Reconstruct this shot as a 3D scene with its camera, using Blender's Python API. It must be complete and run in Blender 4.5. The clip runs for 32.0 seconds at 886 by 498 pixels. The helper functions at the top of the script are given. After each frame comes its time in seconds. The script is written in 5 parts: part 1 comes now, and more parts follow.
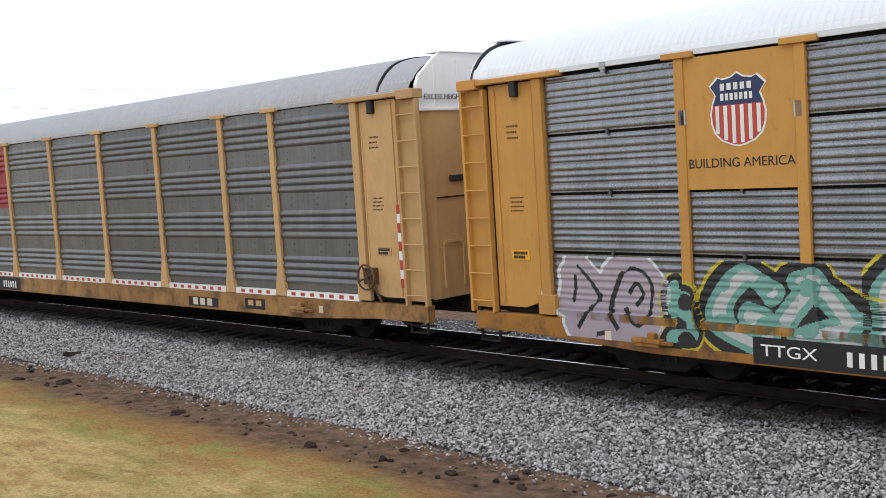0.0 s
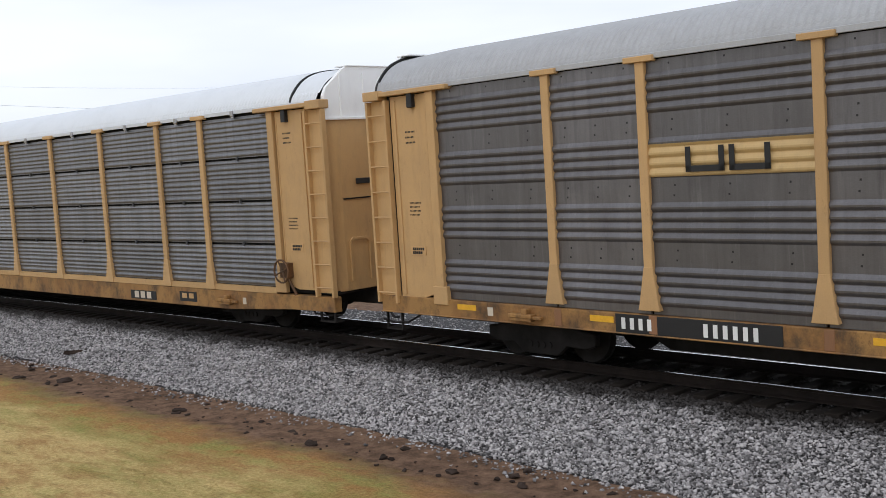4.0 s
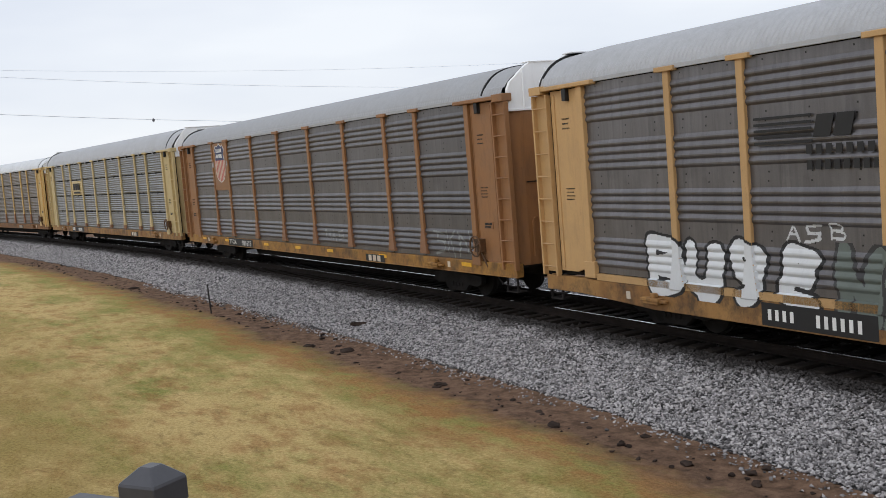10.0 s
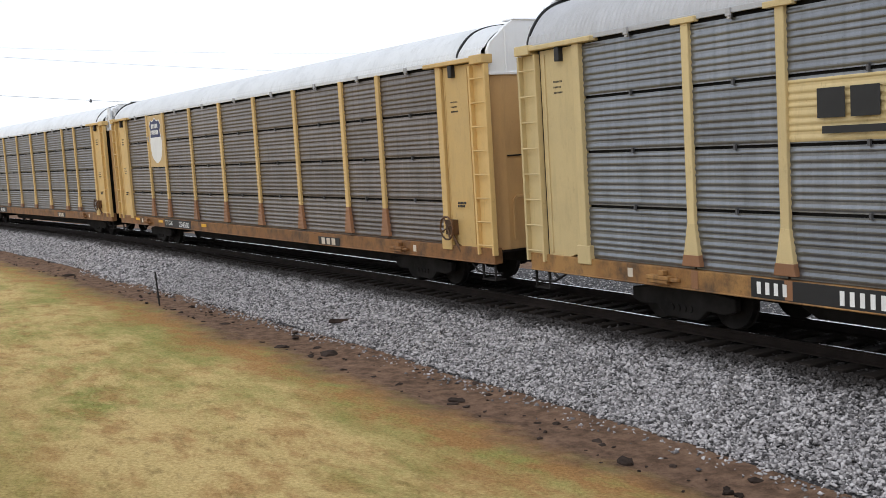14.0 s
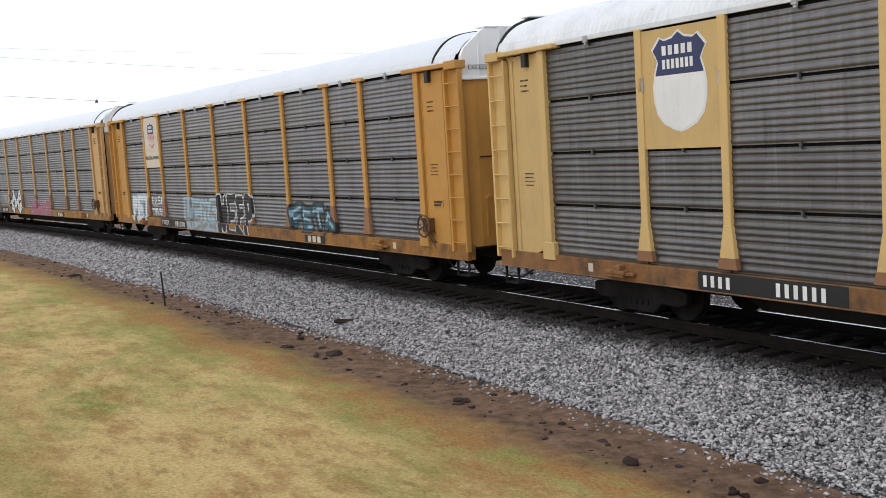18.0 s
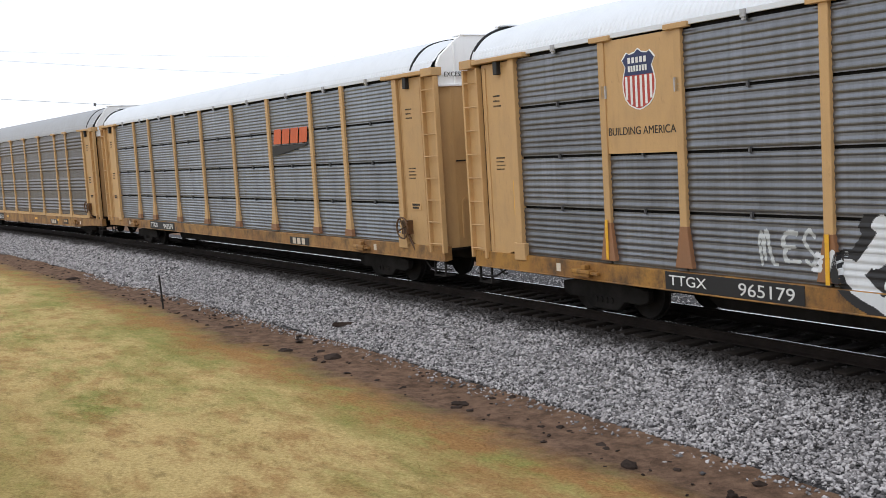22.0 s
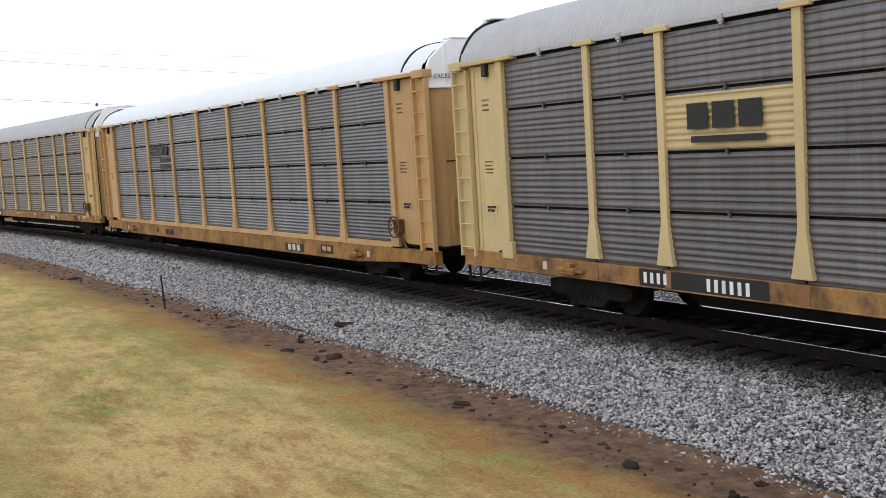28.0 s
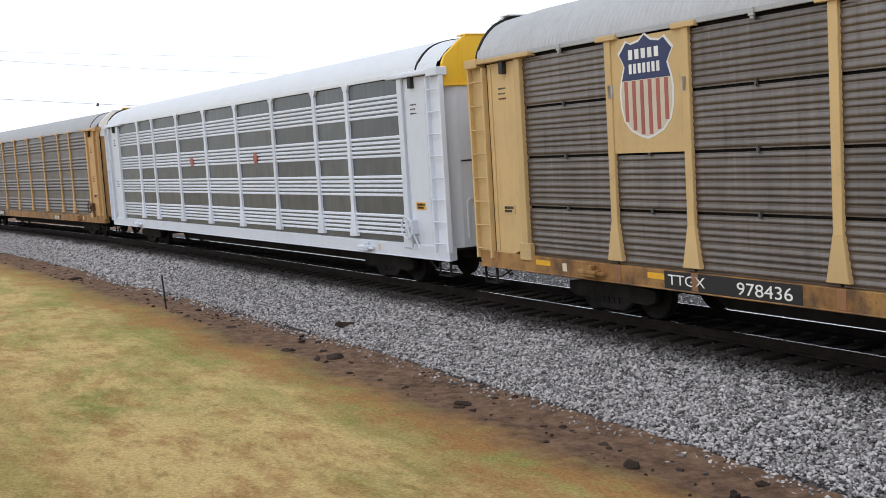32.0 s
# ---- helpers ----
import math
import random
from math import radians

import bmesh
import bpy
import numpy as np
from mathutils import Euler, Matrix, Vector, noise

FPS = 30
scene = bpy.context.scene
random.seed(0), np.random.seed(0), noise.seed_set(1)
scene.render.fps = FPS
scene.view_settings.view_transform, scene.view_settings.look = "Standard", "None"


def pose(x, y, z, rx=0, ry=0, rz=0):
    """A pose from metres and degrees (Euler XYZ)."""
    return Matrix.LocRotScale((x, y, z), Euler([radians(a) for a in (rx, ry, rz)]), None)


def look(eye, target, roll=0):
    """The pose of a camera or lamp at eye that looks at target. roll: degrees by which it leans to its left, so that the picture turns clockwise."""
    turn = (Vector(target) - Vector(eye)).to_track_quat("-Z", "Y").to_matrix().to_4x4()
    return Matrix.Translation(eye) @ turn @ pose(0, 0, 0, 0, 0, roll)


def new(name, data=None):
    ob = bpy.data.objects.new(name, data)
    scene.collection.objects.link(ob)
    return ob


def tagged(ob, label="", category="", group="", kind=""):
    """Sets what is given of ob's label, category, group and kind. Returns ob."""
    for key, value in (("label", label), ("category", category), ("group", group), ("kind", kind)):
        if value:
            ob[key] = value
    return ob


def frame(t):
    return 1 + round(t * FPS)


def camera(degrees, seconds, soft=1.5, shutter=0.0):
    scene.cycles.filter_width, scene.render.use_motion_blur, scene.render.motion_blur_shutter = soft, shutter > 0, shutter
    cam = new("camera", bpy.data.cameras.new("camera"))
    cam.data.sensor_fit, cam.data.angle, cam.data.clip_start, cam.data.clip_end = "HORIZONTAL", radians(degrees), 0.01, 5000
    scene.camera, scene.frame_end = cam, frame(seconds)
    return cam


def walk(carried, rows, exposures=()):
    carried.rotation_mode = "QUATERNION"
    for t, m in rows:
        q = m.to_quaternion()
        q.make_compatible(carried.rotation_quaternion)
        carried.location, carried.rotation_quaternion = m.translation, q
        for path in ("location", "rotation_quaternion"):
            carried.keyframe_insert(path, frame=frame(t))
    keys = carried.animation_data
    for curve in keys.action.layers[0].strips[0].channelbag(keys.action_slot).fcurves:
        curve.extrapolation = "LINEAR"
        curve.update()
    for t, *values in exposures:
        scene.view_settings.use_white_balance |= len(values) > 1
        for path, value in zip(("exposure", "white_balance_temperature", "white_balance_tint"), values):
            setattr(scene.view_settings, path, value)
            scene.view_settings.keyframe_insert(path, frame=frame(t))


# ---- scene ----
cam = camera(45.0, 32.0, soft=0.7)

# ---- camera path: seconds, x, y, height over the first eye, yaw, pitch, roll ----
EYE = 3.472
PATH = [
    (0.0, 2.400, -1.518, 0.183, 46.96, -4.75, 3.61),
    (1.0, 2.400, -1.518, 0.183, 46.98, -4.73, 3.62),
    (2.0, 2.400, -1.518, 0.183, 46.99, -4.73, 3.58),
    (3.0, 2.400, -1.518, 0.183, 46.99, -4.79, 3.56),
    (3.5, 2.400, -1.518, 0.183, 46.99, -4.82, 3.61),
    (5.5, 2.400, -1.518, 0.183, 47.06, -4.86, 3.58),
    (6.0, 2.400, -1.518, 0.183, 50.12, -4.80, 3.35),
    (6.2, 2.491, -1.393, 0.358, 52.52, -5.21, 3.92),
    (6.4, 2.701, -1.105, 0.632, 55.36, -5.84, 4.92),
    (6.5, 2.821, -0.941, 0.649, 56.85, -5.82, 5.15),
    (6.6, 2.934, -0.784, 0.565, 57.78, -5.58, 5.09),
    (6.8, 3.096, -0.561, 0.328, 59.36, -4.93, 4.63),
    (7.0, 3.121, -0.527, 0.286, 60.36, -4.78, 4.61),
    (7.5, 3.121, -0.527, 0.286, 60.79, -4.78, 4.61),
    (8.0, 3.121, -0.527, 0.286, 61.83, -4.74, 4.45),
    (8.5, 3.121, -0.527, 0.286, 62.39, -4.90, 4.59),
    (9.0, 3.121, -0.527, 0.286, 63.63, -4.92, 4.54),
    (9.5, 3.121, -0.527, 0.286, 63.90, -4.99, 4.62),
    (10.0, 3.121, -0.527, 0.286, 63.95, -5.10, 4.59),
    (10.5, 3.121, -0.527, 0.286, 64.02, -5.19, 4.57),
    (11.0, 3.121, -0.527, 0.286, 64.08, -5.27, 4.69),
    (11.1, 2.825, -0.481, 0.321, 63.82, -5.49, 4.84),
    (11.2, 2.407, -0.415, 0.365, 63.40, -5.74, 5.09),
    (11.3, 1.073, -0.205, 0.392, 62.05, -6.22, 5.31),
    (11.4, -0.362, 0.021, 0.146, 60.54, -6.11, 4.59),
    (11.5, -1.118, 0.140, -0.071, 59.66, -5.81, 3.85),
    (11.6, -1.307, 0.170, -0.129, 59.44, -5.71, 3.66),
    (12.0, -1.307, 0.170, -0.129, 59.23, -5.81, 3.56),
    (12.5, -1.307, 0.170, -0.129, 59.07, -5.81, 3.50),
    (13.0, -1.307, 0.170, -0.129, 58.70, -5.84, 3.40),
    (13.5, -1.307, 0.170, -0.129, 59.85, -5.83, 3.38),
    (15.5, -1.307, 0.170, -0.129, 61.58, -5.80, 3.53),
    (16.0, -1.307, 0.170, -0.129, 61.40, -5.81, 3.48),
    (16.5, -1.307, 0.170, -0.129, 61.30, -5.84, 3.54),
    (17.0, -1.307, 0.170, -0.129, 61.24, -5.79, 3.54),
    (17.5, -1.307, 0.170, -0.129, 61.22, -5.79, 3.53),
    (18.0, -1.307, 0.170, -0.129, 61.13, -5.79, 3.51),
    (18.5, -1.307, 0.170, -0.129, 60.91, -5.78, 3.45),
    (19.0, -1.307, 0.170, -0.129, 60.78, -5.77, 3.41),
    (19.5, -1.307, 0.170, -0.129, 60.78, -5.73, 3.44),
    (20.0, -1.307, 0.170, -0.129, 60.78, -5.71, 3.46),
    (20.5, -1.307, 0.170, -0.129, 60.78, -5.70, 3.45),
    (21.0, -1.307, 0.170, -0.129, 60.86, -5.67, 3.46),
    (21.5, -1.307, 0.170, -0.129, 61.00, -5.63, 3.49),
    (22.0, -1.307, 0.170, -0.129, 61.04, -5.62, 3.50),
    (22.5, -1.307, 0.170, -0.129, 61.08, -5.62, 3.50),
    (23.0, -1.307, 0.170, -0.129, 61.08, -5.62, 3.50),
    (23.5, -1.307, 0.170, -0.129, 61.08, -5.62, 3.50),
    (24.0, -1.307, 0.170, -0.129, 61.13, -5.62, 3.51),
    (24.5, -1.307, 0.170, -0.129, 61.12, -5.62, 3.48),
    (25.0, -1.307, 0.170, -0.129, 61.13, -5.62, 3.51),
    (25.5, -1.307, 0.170, -0.129, 61.13, -5.62, 3.51),
    (26.0, -1.307, 0.170, -0.129, 61.13, -5.62, 3.51),
    (26.5, -1.307, 0.170, -0.129, 61.13, -5.62, 3.51),
    (28.5, -1.307, 0.170, -0.129, 61.13, -5.62, 3.51),
    (29.0, -1.307, 0.170, -0.129, 61.18, -5.62, 3.52),
    (29.5, -1.307, 0.170, -0.129, 61.18, -5.62, 3.52),
    (30.0, -1.307, 0.170, -0.129, 61.18, -5.62, 3.52),
    (30.5, -1.307, 0.170, -0.129, 61.18, -5.62, 3.52),
    (31.0, -1.307, 0.170, -0.129, 61.18, -5.62, 3.52),
    (31.5, -1.307, 0.170, -0.129, 61.18, -5.62, 3.52),
    (32.0, -1.307, 0.170, -0.129, 61.18, -5.62, 3.52),
]

EXPOSURES = [(0.0, 0.08), (1.0, -0.2), (4.0, -0.14), (5.5, -0.19), (6.5, -0.3), (10.9, -0.28), (11.8, 0.03), (32.0, 0.05)]
walk(cam, [(t, pose(x, y, z + EYE, 90 + p, r, w)) for t, x, y, z, w, p, r in PATH], EXPOSURES)

# ---- the line: an easy curve that bends towards the camera on both sides ----
MID_Y, BEND, STRAIGHT = 13.402, 0.0017207, 130.0


def on_line(s):
    """Place and heading of the track's middle at s metres along it."""
    c = max(-STRAIGHT, min(STRAIGHT, s))
    a = -BEND * c
    x, y = math.sin(a) / -BEND, MID_Y - (1 - math.cos(a)) / BEND
    return x + (s - c) * math.cos(a), y + (s - c) * math.sin(a), a


def beside(s, o, z=0.0):
    """A point o metres across from the track's middle (the camera's side is negative)."""
    x, y, a = on_line(s)
    return (x - o * math.sin(a), y + o * math.cos(a), z)


# ---- world and sun: a bright, even overcast ----
SUN_UP, SUN_TURN = 52.0, 155.0
world = bpy.data.worlds.new("overcast_sky")
scene.world = world
world.use_nodes = True


def overcast():
    nt = world.node_tree
    nt.nodes.clear()
    n = nt.nodes.new
    sky = n("ShaderNodeTexSky")
    sky.sky_type, sky.sun_disc = "NISHITA", False
    sky.sun_elevation, sky.sun_rotation = radians(SUN_UP), radians(SUN_TURN)
    dim = n("ShaderNodeMixRGB")
    dim.blend_type, dim.inputs[0].default_value = "MULTIPLY", 1.0
    dim.inputs[2].default_value = (0.1, 0.1, 0.1, 1)
    co, mp = n("ShaderNodeTexCoord"), n("ShaderNodeMapping")
    mp.inputs["Scale"].default_value = (1.0, 1.0, 5.0)
    tex = n("ShaderNodeTexNoise")
    tex.inputs["Scale"].default_value, tex.inputs["Detail"].default_value = 2.2, 4.0
    ramp = n("ShaderNodeValToRGB")
    ramp.color_ramp.elements[0].position, ramp.color_ramp.elements[1].position = 0.30, 0.62
    ramp.color_ramp.elements[0].color = (0.79, 0.84, 0.945, 1)
    ramp.color_ramp.elements[1].color = (0.965, 1.0, 1.06, 1)
    mix = n("ShaderNodeMixRGB")
    mix.inputs[0].default_value = 0.88
    bg, out = n("ShaderNodeBackground"), n("ShaderNodeOutputWorld")
    bg.inputs["Strength"].default_value = 1.22
    link = nt.links.new
    link(sky.outputs[0], dim.inputs[1])
    link(co.outputs["Generated"], mp.inputs[0])
    link(mp.outputs[0], tex.inputs["Vector"])
    link(tex.outputs[0], ramp.inputs[0])
    link(dim.outputs[0], mix.inputs[1])
    link(ramp.outputs[0], mix.inputs[2])
    link(mix.outputs[0], bg.inputs[0])
    link(bg.outputs[0], out.inputs[0])


overcast()
sun_data = bpy.data.lights.new("sun", "SUN")
sun_data.energy, sun_data.angle, sun_data.color = 0.6, radians(25), (1.0, 0.97, 0.93)
sun = new("sun", sun_data)
sun.matrix_world = look((0, 0, 60), (0 - 60 * math.sin(radians(SUN_TURN)) / math.tan(radians(SUN_UP)) * 1.0,
                                     0 - 60 * math.cos(radians(SUN_TURN)) / math.tan(radians(SUN_UP)), 0))


# ---- materials ----
class Nodes:
    """A short way to write a node material."""

    def __init__(self, name, rough=0.6, metal=0.0):
        self.mat = bpy.data.materials.new(name)
        self.mat.use_nodes = True
        self.tree = self.mat.node_tree
        self.bsdf = self.tree.nodes["Principled BSDF"]
        self.bsdf.inputs["Roughness"].default_value, self.bsdf.inputs["Metallic"].default_value = rough, metal
        self.coord = self.tree.nodes.new("ShaderNodeTexCoord")

    def add(self, kind, **fields):
        node = self.tree.nodes.new(kind)
        for key, value in fields.items():
            node.inputs[key.replace("_", " ")].default_value = value
        return node

    def link(self, a, b):
        self.tree.links.new(a, b)

    def scaled(self, scale):
        m = self.add("ShaderNodeMapping", Scale=scale)
        self.link(self.coord.outputs["Object"], m.inputs[0])
        return m.outputs[0]

    def noise(self, scale, stretch=(1, 1, 1), detail=4.0, rough=0.6):
        t = self.add("ShaderNodeTexNoise", Scale=scale, Detail=detail, Roughness=rough)
        self.link(self.scaled(stretch), t.inputs["Vector"])
        return t.outputs[0]

    def ramp(self, value, low, high):
        r = self.add("ShaderNodeMapRange", From_Min=low, From_Max=high)
        self.link(value, r.inputs[0])
        return r.outputs[0]

    def times(self, a, b):
        m = self.tree.nodes.new("ShaderNodeMath")
        m.operation = "MULTIPLY"
        self.link(a, m.inputs[0])
        if isinstance(b, float):
            m.inputs[1].default_value = b
        else:
            self.link(b, m.inputs[1])
        return m.outputs[0]

    def mix(self, fac, a, b, blend="MIX"):
        m = self.tree.nodes.new("ShaderNodeMixRGB")
        m.blend_type = blend
        for socket, value in zip(m.inputs, (fac, a, b)):
            if isinstance(value, (int, float)):
                socket.default_value = value
            elif isinstance(value, tuple):
                socket.default_value = (*value, 1) if len(value) == 3 else value
            else:
                self.link(value, socket)
        return m.outputs[0]

    def dull(self, level=0.12):
        self.bsdf.inputs["Specular IOR Level"].default_value = level

    def finish(self, colour, bump=None, strength=0.3, distance=0.01, rough=None):
        if isinstance(colour, tuple):
            self.bsdf.inputs["Base Color"].default_value = (*colour, 1)
        else:
            self.link(colour, self.bsdf.inputs["Base Color"])
        if bump is not None:
            b = self.add("ShaderNodeBump", Strength=strength, Distance=distance)
            self.link(bump, b.inputs["Height"])
            self.link(b.outputs[0], self.bsdf.inputs["Normal"])
        if rough is not None:
            self.link(rough, self.bsdf.inputs["Roughness"])
        return self.mat


def across(m):
    a = m.tree.nodes.new("ShaderNodeAttribute")
    a.attribute_name = "across"
    return a.outputs["Fac"]


def plus(m, a, b, k):
    n = m.tree.nodes.new("ShaderNodeMath")
    n.operation = "MULTIPLY_ADD"
    m.link(b, n.inputs[0])
    n.inputs[1].default_value = k
    m.link(a, n.inputs[2])
    return n.outputs[0]


def shade(c, k):
    return tuple(min(1.0, v * k) for v in c)


def painted(name, colour, grime=0.5, rust=0.25, rough=0.55):
    """Weathered freight-car enamel: rain streaks, rust scabs and fine speckle."""
    m = Nodes(name, rough)
    streak = m.ramp(m.noise(2.2, (3.0, 3.0, 0.5), 6.0, 0.7), 0.5, 0.85)
    patch = m.ramp(m.noise(1.3, (1, 1, 1), 6.0), 0.45, 0.8)
    speck = m.noise(60.0, (1, 1, 1), 3.0)
    spot = m.ramp(m.noise(7.0, (1.5, 1.5, 0.6), 6.0, 0.7), 0.62, 0.72)
    info = m.tree.nodes.new("ShaderNodeObjectInfo")
    tone = m.mix(info.outputs["Random"], shade(colour, 0.9), shade(colour, 1.08))
    c = m.mix(m.times(streak, grime), tone, shade(colour, 0.5))
    c = m.mix(m.times(patch, grime * 0.6), c, tuple(0.5 * v + 0.06 for v in shade(colour, 0.5)))
    c = m.mix(m.times(spot, rust), c, (0.14, 0.055, 0.022))
    c = m.mix(0.12, c, speck, "OVERLAY")
    return m.finish(c, speck, 0.08, 0.004)


def sill_paint(name, colour):
    """Side-sill enamel gone brown with rust and brake dust."""
    m = Nodes(name, 0.65)
    big = m.ramp(m.noise(0.9, (1, 1, 0.6), 6.0, 0.65), 0.44, 0.62)
    soot = m.ramp(m.noise(2.3, (1, 1, 0.8), 7.0, 0.75), 0.45, 0.66)
    speck = m.noise(40.0, (1, 1, 1), 3.0)
    chip = m.ramp(m.noise(9.0, (1, 1, 1), 5.0, 0.7), 0.6, 0.68)
    c = m.mix(m.times(big, 0.65), tuple(v * k for v, k in zip(colour, (0.66, 0.57, 0.41))), (0.20, 0.085, 0.024))
    c = m.mix(m.times(soot, 0.8), c, (0.045, 0.029, 0.018))
    c = m.mix(m.times(chip, 0.6), c, (0.11, 0.045, 0.02))
    return m.finish(m.mix(0.2, c, speck, "OVERLAY"), speck, 0.15, 0.005)


def sheet_metal(name, colour, grime=0.5, metal=0.85, rough=0.36, bright=0.0):
    """Galvanised, weathered corrugated sheet with soot washed down it."""
    m = Nodes(name, rough, metal)
    streak = m.ramp(m.noise(2.2, (3.0, 3.0, 0.12), 6.0, 0.65), 0.38, 0.72)
    cloud = m.ramp(m.noise(0.55, (1, 1, 1.6), 5.0), 0.35, 0.7)
    fine = m.noise(26.0, (1, 1, 6.0), 4.0)
    info = m.tree.nodes.new("ShaderNodeObjectInfo")
    tone = m.mix(info.outputs["Random"], shade(colour, 0.84), shade(colour, 1.14))
    c = m.mix(m.times(streak, grime), tone, shade(colour, 0.5))
    if bright:
        c = m.mix(m.times(m.ramp(m.noise(3.3, (3.5, 3.5, 0.2), 6.0, 0.7), 0.55, 0.75), bright), c, shade(colour, 1.9))
        drip = m.times(m.ramp(m.noise(1.6, (3.0, 3.0, 0.35), 7.0, 0.75), 0.56, 0.72), bright * 1.6)
        c = m.mix(drip, c, shade(colour, 0.3))
    c = m.mix(m.times(cloud, grime * 0.8), c, tuple(v * k for v, k in zip(colour, (0.74, 0.69, 0.64))))
    if bright:
        dust = m.times(m.ramp(m.noise(0.9, (1, 1, 0.7), 7.0, 0.7), 0.5, 0.72), 0.45)
        c = m.mix(dust, c, (0.078, 0.072, 0.074))
    c = m.mix(0.22, c, fine, "OVERLAY")
    return m.finish(c, fine, 0.06, 0.003, m.ramp(fine, -0.5, 0.95 / rough - 0.3))


def plain(name, colour, rough=0.7, metal=0.0, grain=30.0, amount=0.25):
    m = Nodes(name, rough, metal)
    if rough > 0.72:
        m.dull()
    n = m.noise(grain, (1, 1, 1), 4.0)
    n2 = m.noise(grain * 0.12, (1, 1, 1), 4.0)
    c = m.mix(m.ramp(n2, 0.35, 0.7), shade(colour, 1.0 - amount), shade(colour, 1.0 + amount))
    return m.finish(m.mix(0.2, c, n, "OVERLAY"), n, 0.12, 0.004)


def ground_material():
    """Dry autumn lawn that thins to bare red-brown earth along the ballast."""
    m = Nodes("dry_lawn_and_earth", 0.95)
    m.dull()
    o = across(m)
    edge = plus(m, o, m.noise(0.35, (1, 1, 1), 3.0), 2.2)
    edge = plus(m, edge, m.noise(2.5, (1, 1, 1), 4.0), 0.9)
    big, mid, fine = m.noise(0.5, (0.5, 1, 1), 10.0, 0.72), m.noise(1.7, (0.55, 1, 1), 8.0, 0.68), m.noise(18.0, (1, 1, 1), 6.0, 0.75)
    straw = m.mix(m.ramp(fine, 0.3, 0.75), (0.38, 0.26, 0.094), (0.76, 0.58, 0.27))
    green = m.mix(m.ramp(fine, 0.3, 0.75), (0.15, 0.155, 0.036), (0.40, 0.39, 0.12))
    russet = m.mix(m.ramp(fine, 0.3, 0.75), (0.22, 0.105, 0.036), (0.50, 0.27, 0.105))
    lawn = m.mix(m.ramp(big, 0.51, 0.66), straw, green)
    lawn = m.mix(m.times(m.ramp(mid, 0.48, 0.62), 0.7), lawn, russet)
    clump = m.noise(4.2, (0.5, 1, 1), 8.0, 0.78)
    lawn = m.mix(m.times(m.ramp(clump, 0.52, 0.64), 0.65), lawn, straw)
    lawn = m.mix(m.times(m.ramp(clump, 0.47, 0.36), 0.6), lawn, (0.20, 0.135, 0.05))
    near = m.times(m.ramp(edge, -8.0, -11.5), m.ramp(big, 0.3, 0.52))
    lawn = m.mix(m.times(near, 0.85), lawn, m.mix(0.5, green, russet))
    verge = m.ramp(edge, -4.35, -3.35)
    rim = m.mix(m.times(m.times(m.ramp(edge, -7.6, -5.8), m.ramp(big, 0.42, 0.58)), 0.7), lawn, green)
    rim = m.mix(m.times(m.ramp(edge, -5.4, -4.6), 0.85), rim, m.mix(m.ramp(mid, 0.34, 0.56), green, russet))
    earth = m.mix(m.ramp(m.noise(4.0, (1, 1, 1), 6.0, 0.7), 0.3, 0.7), (0.07, 0.043, 0.029), (0.27, 0.168, 0.112))
    earth = m.mix(0.3, earth, fine, "OVERLAY")
    return m.finish(m.mix(verge, rim, earth), plus(m, fine, mid, 1.2), 0.8, 0.05)


def ballast_material(name, light):
    """Crushed granite, oily and dark near the ties, with shade under the train painted in."""
    m = Nodes(name, 0.85)
    m.dull(0.2)
    geo = m.tree.nodes.new("ShaderNodeNewGeometry")
    speck = m.noise(45.0, (1, 1, 1), 3.0)
    r = geo.outputs["Random Per Island"]
    if light:
        stone = m.mix(r, (0.06, 0.057, 0.058), (0.61, 0.58, 0.58))
    else:
        # bed is darkened, most at cell edges, as painted shade between stones
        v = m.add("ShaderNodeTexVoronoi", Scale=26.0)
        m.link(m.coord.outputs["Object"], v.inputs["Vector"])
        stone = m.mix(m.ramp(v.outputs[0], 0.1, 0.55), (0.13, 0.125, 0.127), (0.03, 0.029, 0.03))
    stone = m.mix(0.25, stone, speck, "OVERLAY")
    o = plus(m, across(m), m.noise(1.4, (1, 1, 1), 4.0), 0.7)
    # dark band: oil by the ties plus painted shade beneath the cars
    oil_and_shade = m.times(m.ramp(o, -1.62, -1.22), m.ramp(o, 2.0, 1.6))
    c = m.mix(oil_and_shade, stone, m.mix(0.93, stone, (0.024, 0.020, 0.018)))
    return m.finish(c, speck, 0.4, 0.01)


MAT = {}


def mat(key):
    return MAT[key]


